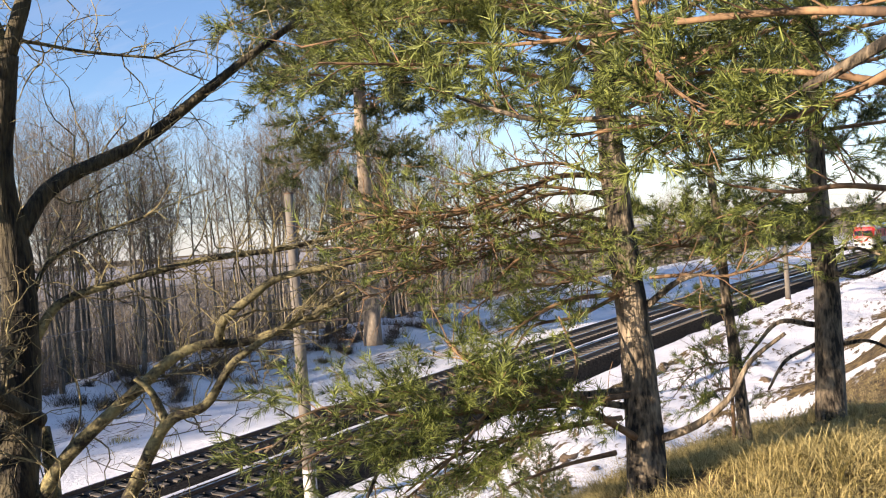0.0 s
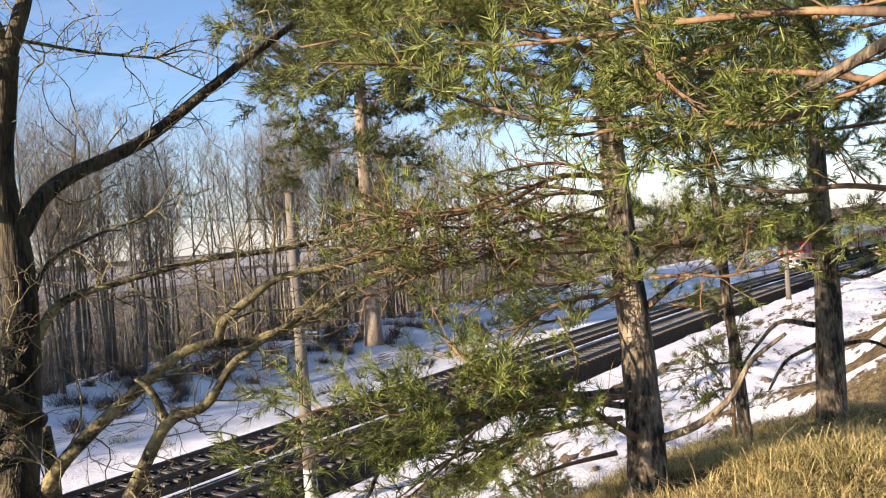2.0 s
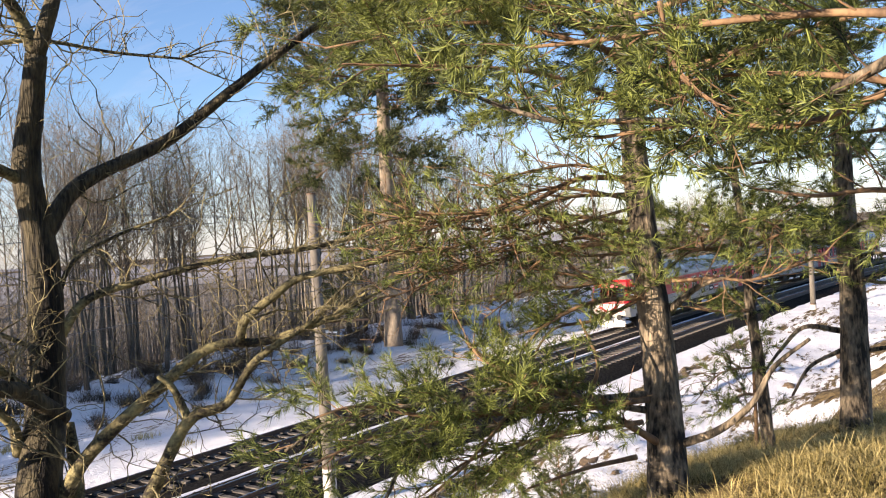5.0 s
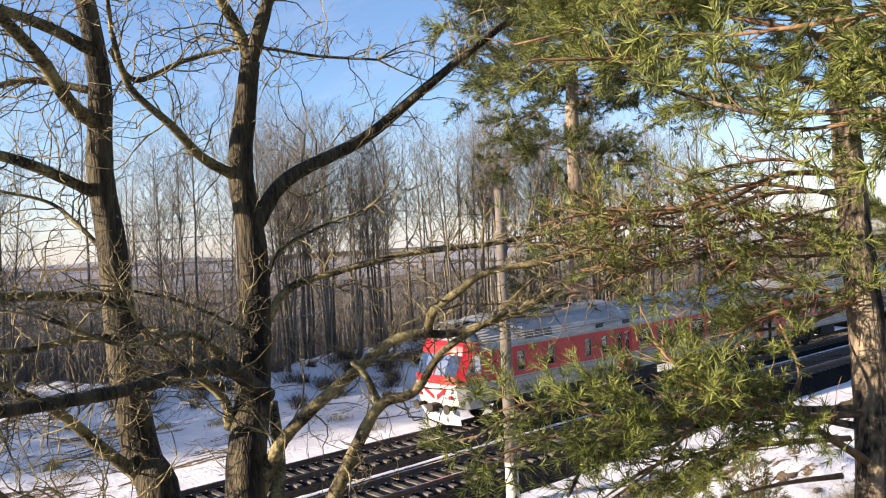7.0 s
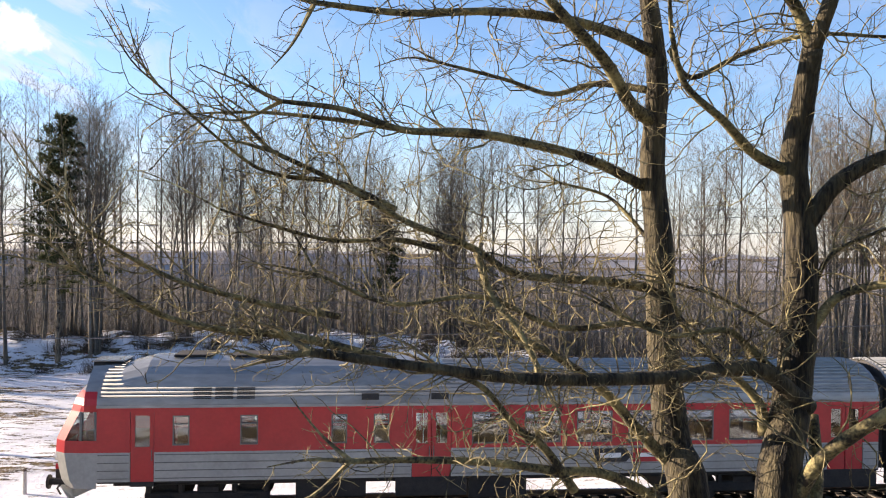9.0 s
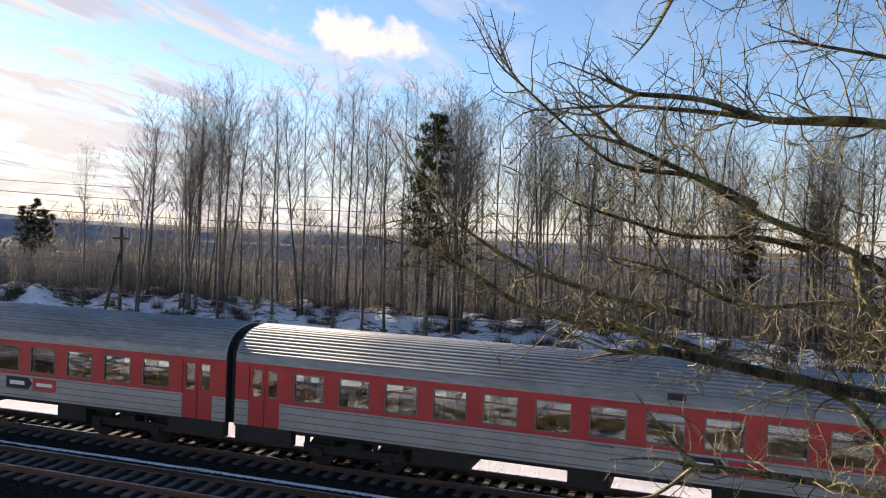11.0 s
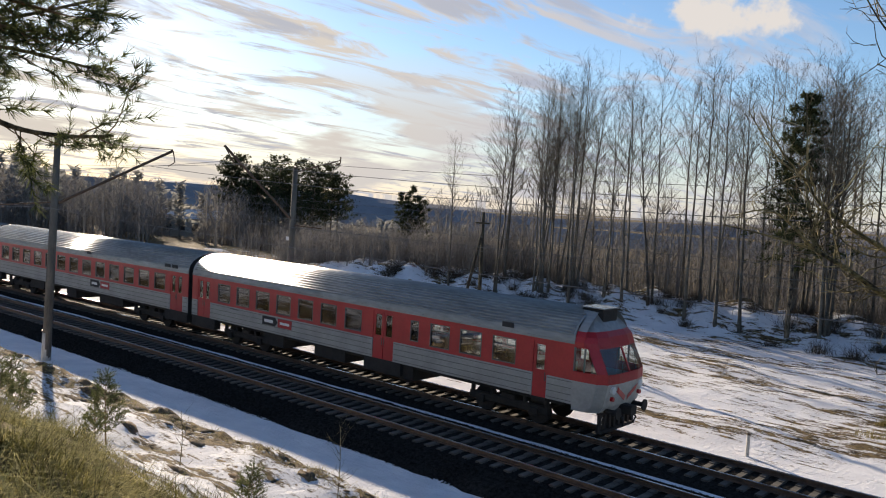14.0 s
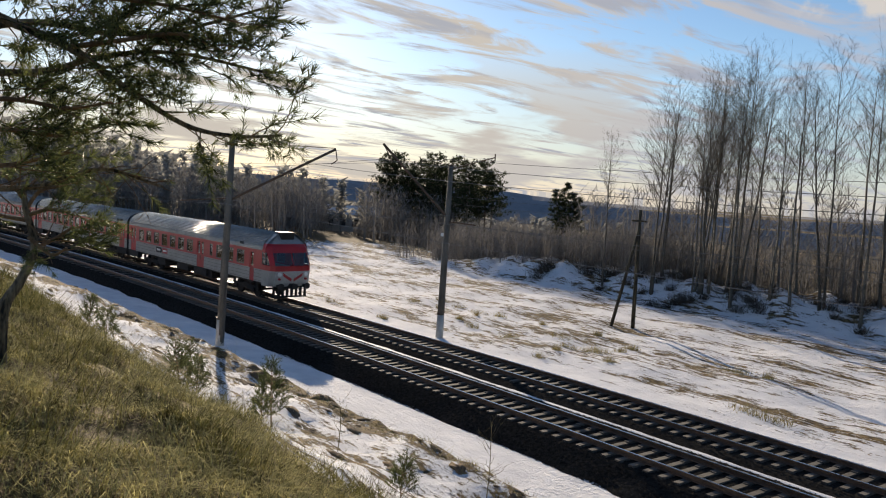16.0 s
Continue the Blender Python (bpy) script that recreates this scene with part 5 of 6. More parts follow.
def maple_one_limbs():
    yield ((2.72, 5.01, 6.03), (2.89, 5.14, 6.80), (2.97, 5.18, 7.37), (2.99, 5.20, 7.91), (2.93, 5.21, 8.44), (2.95, 5.14, 8.85), (2.96, 5.05, 9.20)), 0.129, 0.066, 0
    yield ((2.96, 5.05, 9.20), (2.86, 5.05, 9.43), (2.71, 4.97, 9.57), (2.53, 4.86, 9.80)), 0.050, 0.028, 1
    yield ((2.96, 5.05, 9.20), (3.01, 4.95, 9.46), (3.09, 4.91, 9.78), (3.12, 4.86, 10.16)), 0.058, 0.034, 1
    yield ((3.01, 5.19, 8.05), (3.26, 5.13, 8.38), (3.83, 4.94, 8.68), (4.21, 4.68, 9.03), (4.49, 4.49, 9.29), (4.82, 4.17, 9.61)), 0.066, 0.023, 1
    yield ((2.91, 5.22, 8.40), (2.61, 5.14, 8.52), (2.34, 5.02, 8.71), (2.07, 4.99, 8.93), (1.93, 4.87, 9.22)), 0.046, 0.015, 1
    yield ((2.99, 5.09, 6.84), (2.64, 4.98, 7.09), (2.35, 4.91, 7.13), (1.89, 4.78, 7.10), (1.06, 4.82, 7.09), (0.44, 4.82, 7.16), (-0.25, 4.85, 7.25)), 0.062, 0.027, 1
    yield ((2.83, 5.01, 6.19), (2.94, 4.82, 6.59), (3.23, 4.48, 6.98), (3.49, 4.20, 7.25), (3.69, 3.89, 7.27), (3.93, 3.52, 7.40)), 0.054, 0.022, 1
    yield ((2.97, 4.41, 6.15), (3.11, 4.31, 6.49), (3.26, 4.17, 6.83), (3.45, 4.03, 6.91), (3.56, 3.86, 7.17), (3.84, 3.62, 7.38)), 0.054, 0.018, 1
    yield ((3.26, 4.17, 6.83), (3.22, 4.25, 7.03), (3.16, 4.31, 7.12)), 0.030, 0.015, 0
    yield ((3.04, 5.14, 7.37), (3.20, 5.07, 7.59), (3.52, 4.85, 7.70), (3.93, 4.53, 7.80), (4.40, 4.08, 7.85), (4.81, 3.59, 7.97)), 0.037, 0.017, 1
    yield ((3.56, 4.01, 7.27), (3.54, 3.91, 7.43), (3.61, 3.73, 7.56), (3.74, 3.60, 7.67), (3.94, 3.24, 7.73), (4.15, 2.96, 7.80)), 0.034, 0.018, 1
    yield ((3.05, 5.12, 7.20), (2.81, 5.28, 7.37), (2.52, 5.43, 7.55), (2.22, 5.46, 7.64)), 0.021, 0.010, 1
    yield ((2.92, 4.93, 6.12), (3.04, 5.07, 6.39), (3.11, 5.24, 6.76)), 0.054, 0.039, 0
    yield ((2.84, 5.22, 7.04), (2.60, 5.14, 7.23), (2.38, 5.04, 7.36), (2.02, 5.08, 7.32), (1.71, 5.10, 7.45)), 0.033, 0.011, 1
    yield ((2.74, 5.19, 6.65), (2.68, 5.15, 6.86), (2.51, 5.16, 7.04), (2.27, 5.19, 7.26), (2.13, 5.15, 7.40)), 0.042, 0.016, 1
    yield ((3.04, 5.16, 7.61), (3.15, 5.10, 7.86), (3.40, 4.94, 8.02), (3.66, 4.75, 8.13)), 0.021, 0.008, 1


def maple_two_limbs():
    yield ((2.33, 5.41, 5.95), (2.27, 5.60, 6.51), (2.24, 5.74, 7.21), (2.22, 5.79, 7.93), (2.16, 5.78, 8.48), (2.16, 5.70, 9.06), (2.07, 5.61, 9.53), (1.97, 5.53, 9.90)), 0.129, 0.056, 0
    yield ((2.15, 5.74, 8.80), (1.93, 5.59, 8.89), (1.68, 5.41, 9.15), (1.39, 5.23, 9.35), (1.19, 5.13, 9.50)), 0.056, 0.030, 1
    yield ((2.15, 5.65, 9.26), (1.79, 5.53, 9.37), (1.37, 5.42, 9.43), (0.88, 5.32, 9.43), (0.29, 5.19, 9.36), (-0.26, 5.08, 9.37)), 0.047, 0.018, 1
    yield ((2.14, 5.80, 8.32), (1.63, 5.64, 8.51), (1.09, 5.45, 8.60), (0.72, 5.30, 8.63), (0.30, 5.14, 8.61), (-0.07, 5.03, 8.71), (-0.44, 4.91, 8.73)), 0.043, 0.014, 1
    yield ((2.13, 5.71, 9.02), (1.78, 5.92, 9.10), (1.46, 6.02, 9.03), (1.11, 6.07, 9.14), (0.62, 6.12, 9.26)), 0.030, 0.011, 1
    yield ((2.16, 5.81, 7.59), (1.76, 5.73, 7.64), (1.13, 5.58, 7.69), (0.79, 5.44, 7.87), (0.35, 5.29, 8.03), (-0.08, 5.19, 8.26), (-0.51, 5.04, 8.45)), 0.039, 0.014, 1
    yield ((0.82, 5.44, 7.84), (0.90, 5.31, 7.55), (1.05, 5.17, 7.35), (1.14, 5.02, 7.15)), 0.030, 0.018, 1
    yield ((2.32, 5.52, 6.27), (1.99, 5.51, 6.60), (1.70, 5.46, 6.91), (1.33, 5.39, 7.16), (0.94, 5.39, 7.34)), 0.052, 0.019, 1
    yield ((2.33, 5.42, 6.00), (1.72, 5.22, 6.37), (1.26, 5.05, 6.47), (0.82, 4.86, 6.58), (0.36, 4.72, 6.64), (-0.01, 4.64, 6.66)), 0.039, 0.017, 1
    yield ((1.41, 5.08, 6.33), (1.19, 5.01, 6.63), (1.01, 4.97, 6.76), (0.78, 4.86, 7.03), (0.54, 4.91, 7.13)), 0.034, 0.014, 1
    yield ((2.22, 5.76, 7.31), (1.90, 5.66, 7.34), (1.40, 5.50, 7.33), (0.83, 5.32, 7.55), (0.24, 5.18, 7.51), (-0.23, 5.09, 7.70)), 0.030, 0.011, 1
    yield ((2.19, 5.80, 7.89), (2.02, 5.96, 8.15), (1.89, 6.10, 8.29), (1.57, 6.19, 8.38)), 0.021, 0.009, 1
    yield ((2.22, 5.62, 9.30), (2.41, 5.69, 9.12), (2.79, 5.59, 9.30), (3.16, 5.37, 9.38), (3.62, 5.21, 9.34), (4.00, 4.93, 9.30)), 0.026, 0.009, 1
    yield ((0.26, 5.14, 7.15), (-0.36, 5.05, 7.32), (-0.76, 5.01, 7.36), (-1.09, 4.86, 7.46), (-1.33, 4.71, 7.63), (-1.50, 4.66, 7.73)), 0.032, 0.010, 1
    yield ((0.58, 5.47, 7.86), (0.27, 5.39, 7.92), (-0.14, 5.30, 7.91), (-0.52, 5.17, 8.00), (-0.81, 5.03, 8.09)), 0.023, 0.007, 1
    yield ((0.94, 5.37, 8.62), (0.40, 5.33, 8.63), (-0.04, 5.24, 8.67), (-0.52, 5.11, 8.69), (-0.84, 4.97, 8.66)), 0.027, 0.007, 1
    yield ((0.27, 5.39, 8.12), (-0.10, 5.29, 8.28), (-0.45, 5.16, 8.31), (-0.68, 5.03, 8.40), (-1.12, 4.79, 8.78)), 0.022, 0.007, 1
    yield ((-0.09, 5.18, 7.43), (-0.50, 5.06, 7.51), (-0.98, 4.90, 7.65), (-1.28, 4.83, 7.80), (-1.48, 4.67, 7.97), (-1.56, 4.64, 8.10)), 0.022, 0.007, 1


def pine_one_limbs():
    yield ((4.93, 1.74, 6.20), (5.02, 1.77, 6.53), (5.13, 1.83, 7.10), (5.16, 1.88, 7.65), (5.15, 1.91, 8.14), (5.10, 1.91, 8.65), (4.99, 1.87, 9.28), (4.86, 1.81, 10.00), (4.69, 1.72, 10.85)), 0.133, 0.048, 0
    yield ((4.90, 1.79, 6.51), (4.67, 1.93, 6.69), (4.44, 2.04, 6.85), (4.14, 2.25, 7.01), (3.96, 2.42, 7.15), (3.92, 2.52, 7.27)), 0.041, 0.016, 2
    yield ((5.03, 1.71, 6.46), (4.94, 1.42, 6.60), (4.93, 1.21, 6.78), (5.00, 1.09, 6.99), (5.07, 0.90, 7.15)), 0.030, 0.011, 0
    yield ((5.14, 1.93, 8.17), (4.82, 2.19, 8.18), (4.50, 2.40, 8.03), (4.22, 2.69, 7.97), (3.88, 3.00, 7.87)), 0.034, 0.014, 2
    yield ((5.13, 1.97, 7.88), (4.79, 2.27, 7.95), (4.55, 2.52, 7.90), (4.26, 2.80, 7.93), (4.02, 3.13, 8.13)), 0.027, 0.011, 2
    yield ((5.17, 1.88, 7.74), (4.87, 2.09, 7.79), (4.70, 2.23, 7.89), (4.51, 2.37, 7.99)), 0.023, 0.009, 2
    yield ((5.06, 1.84, 6.78), (4.64, 2.09, 6.82), (4.19, 2.36, 6.95), (3.73, 2.69, 6.94), (3.33, 3.01, 6.91), (3.04, 3.13, 6.80)), 0.023, 0.008, 3
    yield ((5.03, 1.86, 6.67), (4.47, 2.21, 6.83), (4.01, 2.39, 6.78), (3.48, 2.61, 6.73), (3.25, 2.64, 6.55)), 0.023, 0.009, 3
    yield ((4.83, 1.90, 6.42), (4.51, 2.11, 6.41), (4.16, 2.31, 6.37)), 0.019, 0.007, 0
    yield ((5.16, 1.81, 7.31), (4.90, 1.97, 7.49), (4.68, 2.25, 7.59), (4.46, 2.45, 7.65)), 0.023, 0.009, 2
    yield ((5.20, 1.73, 7.49), (5.19, 1.44, 7.50), (5.25, 1.21, 7.49), (5.33, 0.82, 7.63)), 0.023, 0.011, 2
    yield ((5.18, 1.75, 7.31), (5.16, 1.54, 7.46), (5.22, 1.34, 7.52)), 0.027, 0.011, 0
    yield ((4.44, 2.04, 6.85), (4.51, 1.98, 7.05), (4.60, 2.12, 7.31)), 0.017, 0.007, 0
    yield ((4.95, 1.84, 6.76), (4.37, 2.16, 6.80), (3.86, 2.47, 6.85), (3.39, 2.76, 6.83), (3.01, 2.99, 6.73)), 0.019, 0.006, 3
    yield ((4.81, 1.84, 6.65), (4.20, 2.20, 6.67), (3.80, 2.46, 6.62), (3.53, 2.59, 6.50)), 0.018, 0.006, 3
    yield ((4.44, 2.04, 6.84), (4.08, 2.30, 6.86), (3.67, 2.58, 6.88), (3.35, 2.86, 6.99), (3.18, 3.04, 6.95)), 0.017, 0.006, 3
    yield ((4.14, 2.25, 7.00), (3.90, 2.36, 6.76), (3.67, 2.45, 6.60), (3.40, 2.57, 6.46)), 0.013, 0.006, 3
    yield ((4.34, 2.16, 6.67), (4.01, 2.32, 6.64), (3.89, 2.45, 6.50)), 0.014, 0.007, 3
    yield ((5.13, 1.98, 8.07), (4.68, 2.25, 8.06), (4.34, 2.48, 7.90), (4.05, 2.76, 7.79), (3.73, 3.02, 7.82)), 0.023, 0.008, 2
    yield ((5.15, 1.93, 7.69), (4.82, 2.19, 7.69), (4.46, 2.48, 7.76), (4.16, 2.76, 7.68)), 0.019, 0.007, 2
    yield ((5.15, 1.92, 7.58), (4.82, 2.16, 7.50), (4.57, 2.44, 7.50), (4.33, 2.64, 7.35)), 0.019, 0.007, 2
    yield ((5.13, 1.91, 7.39), (4.92, 2.14, 7.27), (4.70, 2.36, 7.23), (4.51, 2.44, 7.04)), 0.015, 0.007, 3
    yield ((5.15, 1.92, 8.10), (4.85, 2.12, 8.26), (4.51, 2.35, 8.24), (4.29, 2.55, 8.15)), 0.023, 0.009, 2
    yield ((5.16, 1.84, 7.39), (4.73, 2.09, 7.40), (4.51, 2.30, 7.29), (4.34, 2.38, 7.17)), 0.019, 0.007, 3
    yield ((5.16, 1.89, 7.73), (4.75, 2.11, 7.76), (4.53, 2.33, 7.68), (4.33, 2.47, 7.49)), 0.019, 0.007, 3
    yield ((5.16, 1.90, 7.99), (4.70, 2.23, 7.88), (4.32, 2.52, 7.77), (4.00, 2.82, 7.60), (3.75, 2.97, 7.52)), 0.019, 0.007, 2
    yield ((5.15, 1.93, 8.03), (4.67, 2.28, 8.13), (4.29, 2.56, 8.01), (3.98, 2.85, 8.01), (3.70, 3.06, 7.96)), 0.023, 0.007, 2
    yield ((5.15, 1.92, 7.84), (4.64, 2.34, 7.78), (4.24, 2.64, 7.67), (3.92, 2.93, 7.67)), 0.019, 0.007, 2


def bough_limbs():
    yield ((3.15, 0.07, 8.48), (3.15, 0.34, 8.35), (3.13, 0.55, 8.26), (3.09, 0.76, 8.23), (2.99, 1.07, 8.27), (2.88, 1.34, 8.29), (2.86, 1.57, 8.37), (2.78, 1.70, 8.44)), 0.024, 0.007, 3
    yield ((3.26, 0.07, 8.39), (3.26, 0.32, 8.28), (3.13, 0.57, 8.20), (3.06, 0.87, 8.24), (2.93, 1.25, 8.22)), 0.018, 0.007, 3
    yield ((2.94, 0.12, 8.47), (3.00, 0.45, 8.55), (3.01, 0.84, 8.59), (2.99, 1.22, 8.60), (2.94, 1.55, 8.62)), 0.017, 0.007, 3
    yield ((3.37, 0.15, 8.30), (3.33, 0.48, 8.39), (3.36, 0.83, 8.45), (3.28, 1.11, 8.44)), 0.016, 0.005, 3
    yield ((2.95, 0.97, 8.69), (2.99, 0.96, 8.51), (3.03, 0.90, 8.38), (3.09, 0.75, 8.25)), 0.011, 0.007, 1
    yield ((4.40, 0.18, 7.92), (4.28, 0.45, 7.97), (4.24, 0.69, 7.96), (4.19, 0.94, 8.01)), 0.018, 0.006, 3


def pine_two_limbs():
    yield ((8.12, 1.10, 5.66), (8.29, 1.10, 6.36), (8.39, 1.10, 7.14), (8.42, 1.13, 7.78), (8.38, 1.13, 8.74), (8.32, 1.10, 9.78), (8.15, 1.05, 10.75)), 0.153, 0.054, 0
    yield ((8.33, 1.22, 6.75), (8.09, 1.48, 6.81), (7.93, 1.66, 6.62), (7.86, 1.81, 6.41)), 0.029, 0.011, 0
    yield ((8.31, 1.21, 6.57), (8.04, 1.44, 6.45), (7.87, 1.57, 6.21)), 0.024, 0.011, 0
    yield ((8.42, 1.14, 7.71), (8.09, 1.37, 7.91), (7.83, 1.66, 7.89), (7.55, 1.96, 7.76)), 0.024, 0.011, 3
    yield ((8.41, 1.14, 7.52), (7.99, 1.32, 7.60), (7.74, 1.57, 7.57), (7.48, 1.76, 7.47)), 0.024, 0.011, 3
    yield ((8.42, 1.11, 7.68), (8.15, 0.86, 7.77), (7.98, 0.58, 7.71), (7.89, 0.25, 7.64)), 0.024, 0.011, 3
    yield ((8.41, 1.10, 7.41), (8.15, 0.83, 7.47), (7.96, 0.55, 7.39)), 0.024, 0.011, 3
    yield ((8.41, 1.08, 7.25), (8.23, 0.81, 7.20), (8.16, 0.53, 7.30)), 0.024, 0.011, 3
    yield ((8.34, 0.99, 6.57), (8.27, 0.75, 6.61), (8.17, 0.48, 6.50)), 0.024, 0.011, 0


def pine_thin_limbs():
    yield ((7.75, 1.88, 7.33), (7.51, 2.06, 7.56), (7.25, 2.24, 7.58), (7.09, 2.40, 7.45)), 0.017, 0.008, 3
    yield ((7.77, 1.90, 7.59), (7.51, 2.10, 7.77), (7.24, 2.32, 7.89)), 0.017, 0.008, 3
    yield ((7.73, 1.85, 7.01), (7.48, 2.04, 7.02), (7.22, 2.21, 7.08)), 0.017, 0.008, 3
    yield ((7.76, 1.90, 7.54), (7.63, 1.59, 7.68), (7.58, 1.34, 7.72)), 0.017, 0.008, 3
    yield ((7.50, 1.71, 5.72), (7.66, 1.79, 6.45), (7.74, 1.87, 7.12), (7.77, 1.90, 7.75), (7.75, 1.95, 8.33), (7.63, 1.94, 9.30)), 0.061, 0.028, 0
    yield ((7.67, 1.81, 6.50), (7.39, 2.05, 6.49), (7.21, 2.21, 6.32)), 0.017, 0.008, 2
    yield ((7.63, 1.77, 6.25), (7.49, 1.93, 6.27), (7.31, 2.09, 6.15)), 0.017, 0.008, 3


def pine_back_limbs():
    yield ((9.78, 7.60, 6.21), (9.87, 7.64, 7.17), (9.89, 7.62, 8.46), (9.80, 7.54, 9.73), (9.64, 7.36, 10.94), (9.38, 7.09, 12.44)), 0.147, 0.070, 0


def bough_west_limbs():
    yield ((-4.51, 0.31, 8.76), (-4.50, 0.60, 8.61), (-4.46, 0.95, 8.49), (-4.42, 1.20, 8.33), (-4.34, 1.51, 8.15), (-4.24, 1.76, 8.11), (-4.15, 1.98, 8.13)), 0.029, 0.008, 3
    yield ((-4.74, 0.44, 8.51), (-4.67, 0.83, 8.62), (-4.59, 1.20, 8.61), (-4.48, 1.55, 8.68), (-4.28, 1.95, 8.84)), 0.023, 0.007, 3
    yield ((-4.66, 0.44, 8.34), (-4.61, 0.82, 8.36), (-4.51, 1.18, 8.49), (-4.41, 1.50, 8.53), (-4.25, 1.92, 8.47)), 0.023, 0.007, 3
    yield ((-4.92, 0.46, 8.67), (-4.82, 0.96, 8.83), (-4.70, 1.37, 8.92), (-4.54, 1.78, 9.01)), 0.024, 0.007, 3
    yield ((-5.47, 0.52, 7.74), (-5.41, 0.98, 7.76), (-5.33, 1.34, 7.89), (-5.23, 1.69, 7.80)), 0.023, 0.008, 1
    yield ((-4.58, 0.38, 8.17), (-4.53, 0.71, 8.21), (-4.49, 0.96, 8.19), (-4.44, 1.16, 8.24)), 0.016, 0.006, 3
    yield ((-4.88, 0.41, 8.01), (-4.85, 0.71, 8.07), (-4.79, 1.00, 8.06), (-4.74, 1.22, 8.15)), 0.017, 0.007, 3
    yield ((-4.46, 0.95, 8.49), (-4.30, 1.17, 8.54), (-4.21, 1.43, 8.60), (-4.14, 1.64, 8.53)), 0.016, 0.006, 3
    yield ((-4.30, 0.48, 8.71), (-4.21, 0.96, 8.71), (-4.11, 1.33, 8.71), (-4.01, 1.64, 8.67)), 0.015, 0.006, 3
    yield ((-5.18, 0.49, 7.84), (-5.14, 0.81, 7.89), (-5.08, 1.12, 7.98)), 0.018, 0.007, 3


def pine_west_limbs():
    yield ((-6.83, 1.03, 6.74), (-6.85, 1.15, 7.00), (-6.86, 1.25, 7.25), (-6.89, 1.19, 7.55), (-6.90, 1.17, 7.72)), 0.048, 0.019, 0
    yield ((-6.86, 1.25, 7.25), (-6.84, 1.40, 7.34), (-6.82, 1.52, 7.43)), 0.019, 0.010, 3
    yield ((-6.89, 1.19, 7.47), (-6.91, 1.02, 7.50), (-6.94, 0.87, 7.58)), 0.019, 0.010, 3
    yield ((-6.89, 1.19, 7.55), (-6.88, 1.28, 7.69), (-6.85, 1.43, 7.74)), 0.019, 0.010, 3
    yield ((-6.87, 1.21, 7.34), (-6.73, 1.34, 7.22), (-6.62, 1.43, 7.28)), 0.019, 0.009, 3
    yield ((-6.90, 1.17, 7.64), (-6.92, 1.05, 7.80), (-6.94, 0.91, 7.84)), 0.019, 0.010, 3
    yield ((-6.88, 1.21, 7.51), (-6.76, 1.32, 7.56), (-6.63, 1.45, 7.55)), 0.019, 0.009, 3


def shoots(g, rng, pts, rad, every, length, levels, start=0.25, lift=0.25, n=4, wiggle=0.22):
    """Crooked side shoots along a limb, forking again."""
    along = 0.0
    total = sum((b - a).length for a, b in zip(pts, pts[1:]))
    nxt = total * start
    for i in range(len(pts) - 1):
        seg = (pts[i + 1] - pts[i])
        while nxt < along + seg.length:
            u = (nxt - along) / max(seg.length, 1e-6)
            p = pts[i] + seg * u
            nxt += every * rng.uniform(0.5, 1.5)
            side = Vector((rng.gauss(0, 1), rng.gauss(0, 1), rng.gauss(0, 1)))
            side = (side - seg.normalized() * side.dot(seg.normalized())).normalized()
            d = (seg.normalized() * rng.uniform(0.2, 0.9) + side + Vector((0, 0, lift))).normalized()
            ln = length * rng.uniform(0.4, 1.2) * (1.1 - 0.5 * nxt / total)
            r = min(rad[i] * 0.5, 0.0016 + 0.0048 * ln)
            q, path = p.copy(), [p.copy()]
            m = max(3, int(ln / 0.075))
            for k in range(m):
                d = (d + Vector((rng.gauss(0, wiggle), rng.gauss(0, wiggle), rng.gauss(0.05, wiggle)))).normalized()
                q = q + d * (ln / m)
                path.append(q.copy())
            rr = [r * (1 - 0.75 * k / m) + 0.0008 for k in range(m + 1)]
            g.tube(path, rr, n, cap=False)
            if levels > 0:
                shoots(g, rng, path, rr, max(0.07, ln * 0.26), ln * 0.5, levels - 1, 0.2, lift, 3, wiggle)
        along += seg.length
    # the limb's own end frays
    return g


def build_maple(name, label, limbs, seed):
    t = thing(name, label, "tree", "bare maples on the slope")
    rng = random.Random(seed)
    for i, (ctrl, r0, r1, tw) in enumerate(limbs):
        g = Geo()
        if i == 0:
            c0 = Vector(ctrl[0])
            foot = (c0.x - 0.03, c0.y, float(land(c0.x, c0.y)) - 0.3)
            ctrl = (foot, *ctrl)
        pts, rad = limb(g, ctrl, r0 * (1.25 if i == 0 else 1), r1, 14 if r0 > 0.05 else 8, 6, 0.10, i)
        ob = part("trunk" if i == 0 else "limb", g, M["bark"] if i == 0 or r0 > 0.056 else M["moss"], t, smooth=True)
        tg = Geo()
        if i == 0:
            shoots(tg, rng, pts, rad, 0.30, 0.55, 1, 0.35, 0.3)
        elif tw:
            shoots(tg, rng, pts, rad, 0.058, 0.9, 2, 0.1, 0.10, 4, 0.34)
            # fork of the limb's end
            e = (pts[-1] - pts[-3]).normalized()
            for k in range(3):
                q = pts[-1] + (e + Vector((rng.gauss(0, 0.5), rng.gauss(0, 0.5), rng.gauss(0.15, 0.4)))).normalized() * 0.5
                pp, rr = limb(tg, (tuple(pts[-1]), tuple(pts[-1].lerp(q, 0.5) + Vector((0, 0, rng.gauss(0, 0.05)))), tuple(q)), r1, 0.003, 5, 4)
                shoots(tg, rng, pp, rr, 0.08, 0.3, 1, 0.1, 0.2)
        if tg.v:
            tagged(part("twig_spray", tg, M["twig"], ob, "fine bare crooked twigs"), kind="stuff")
    return t


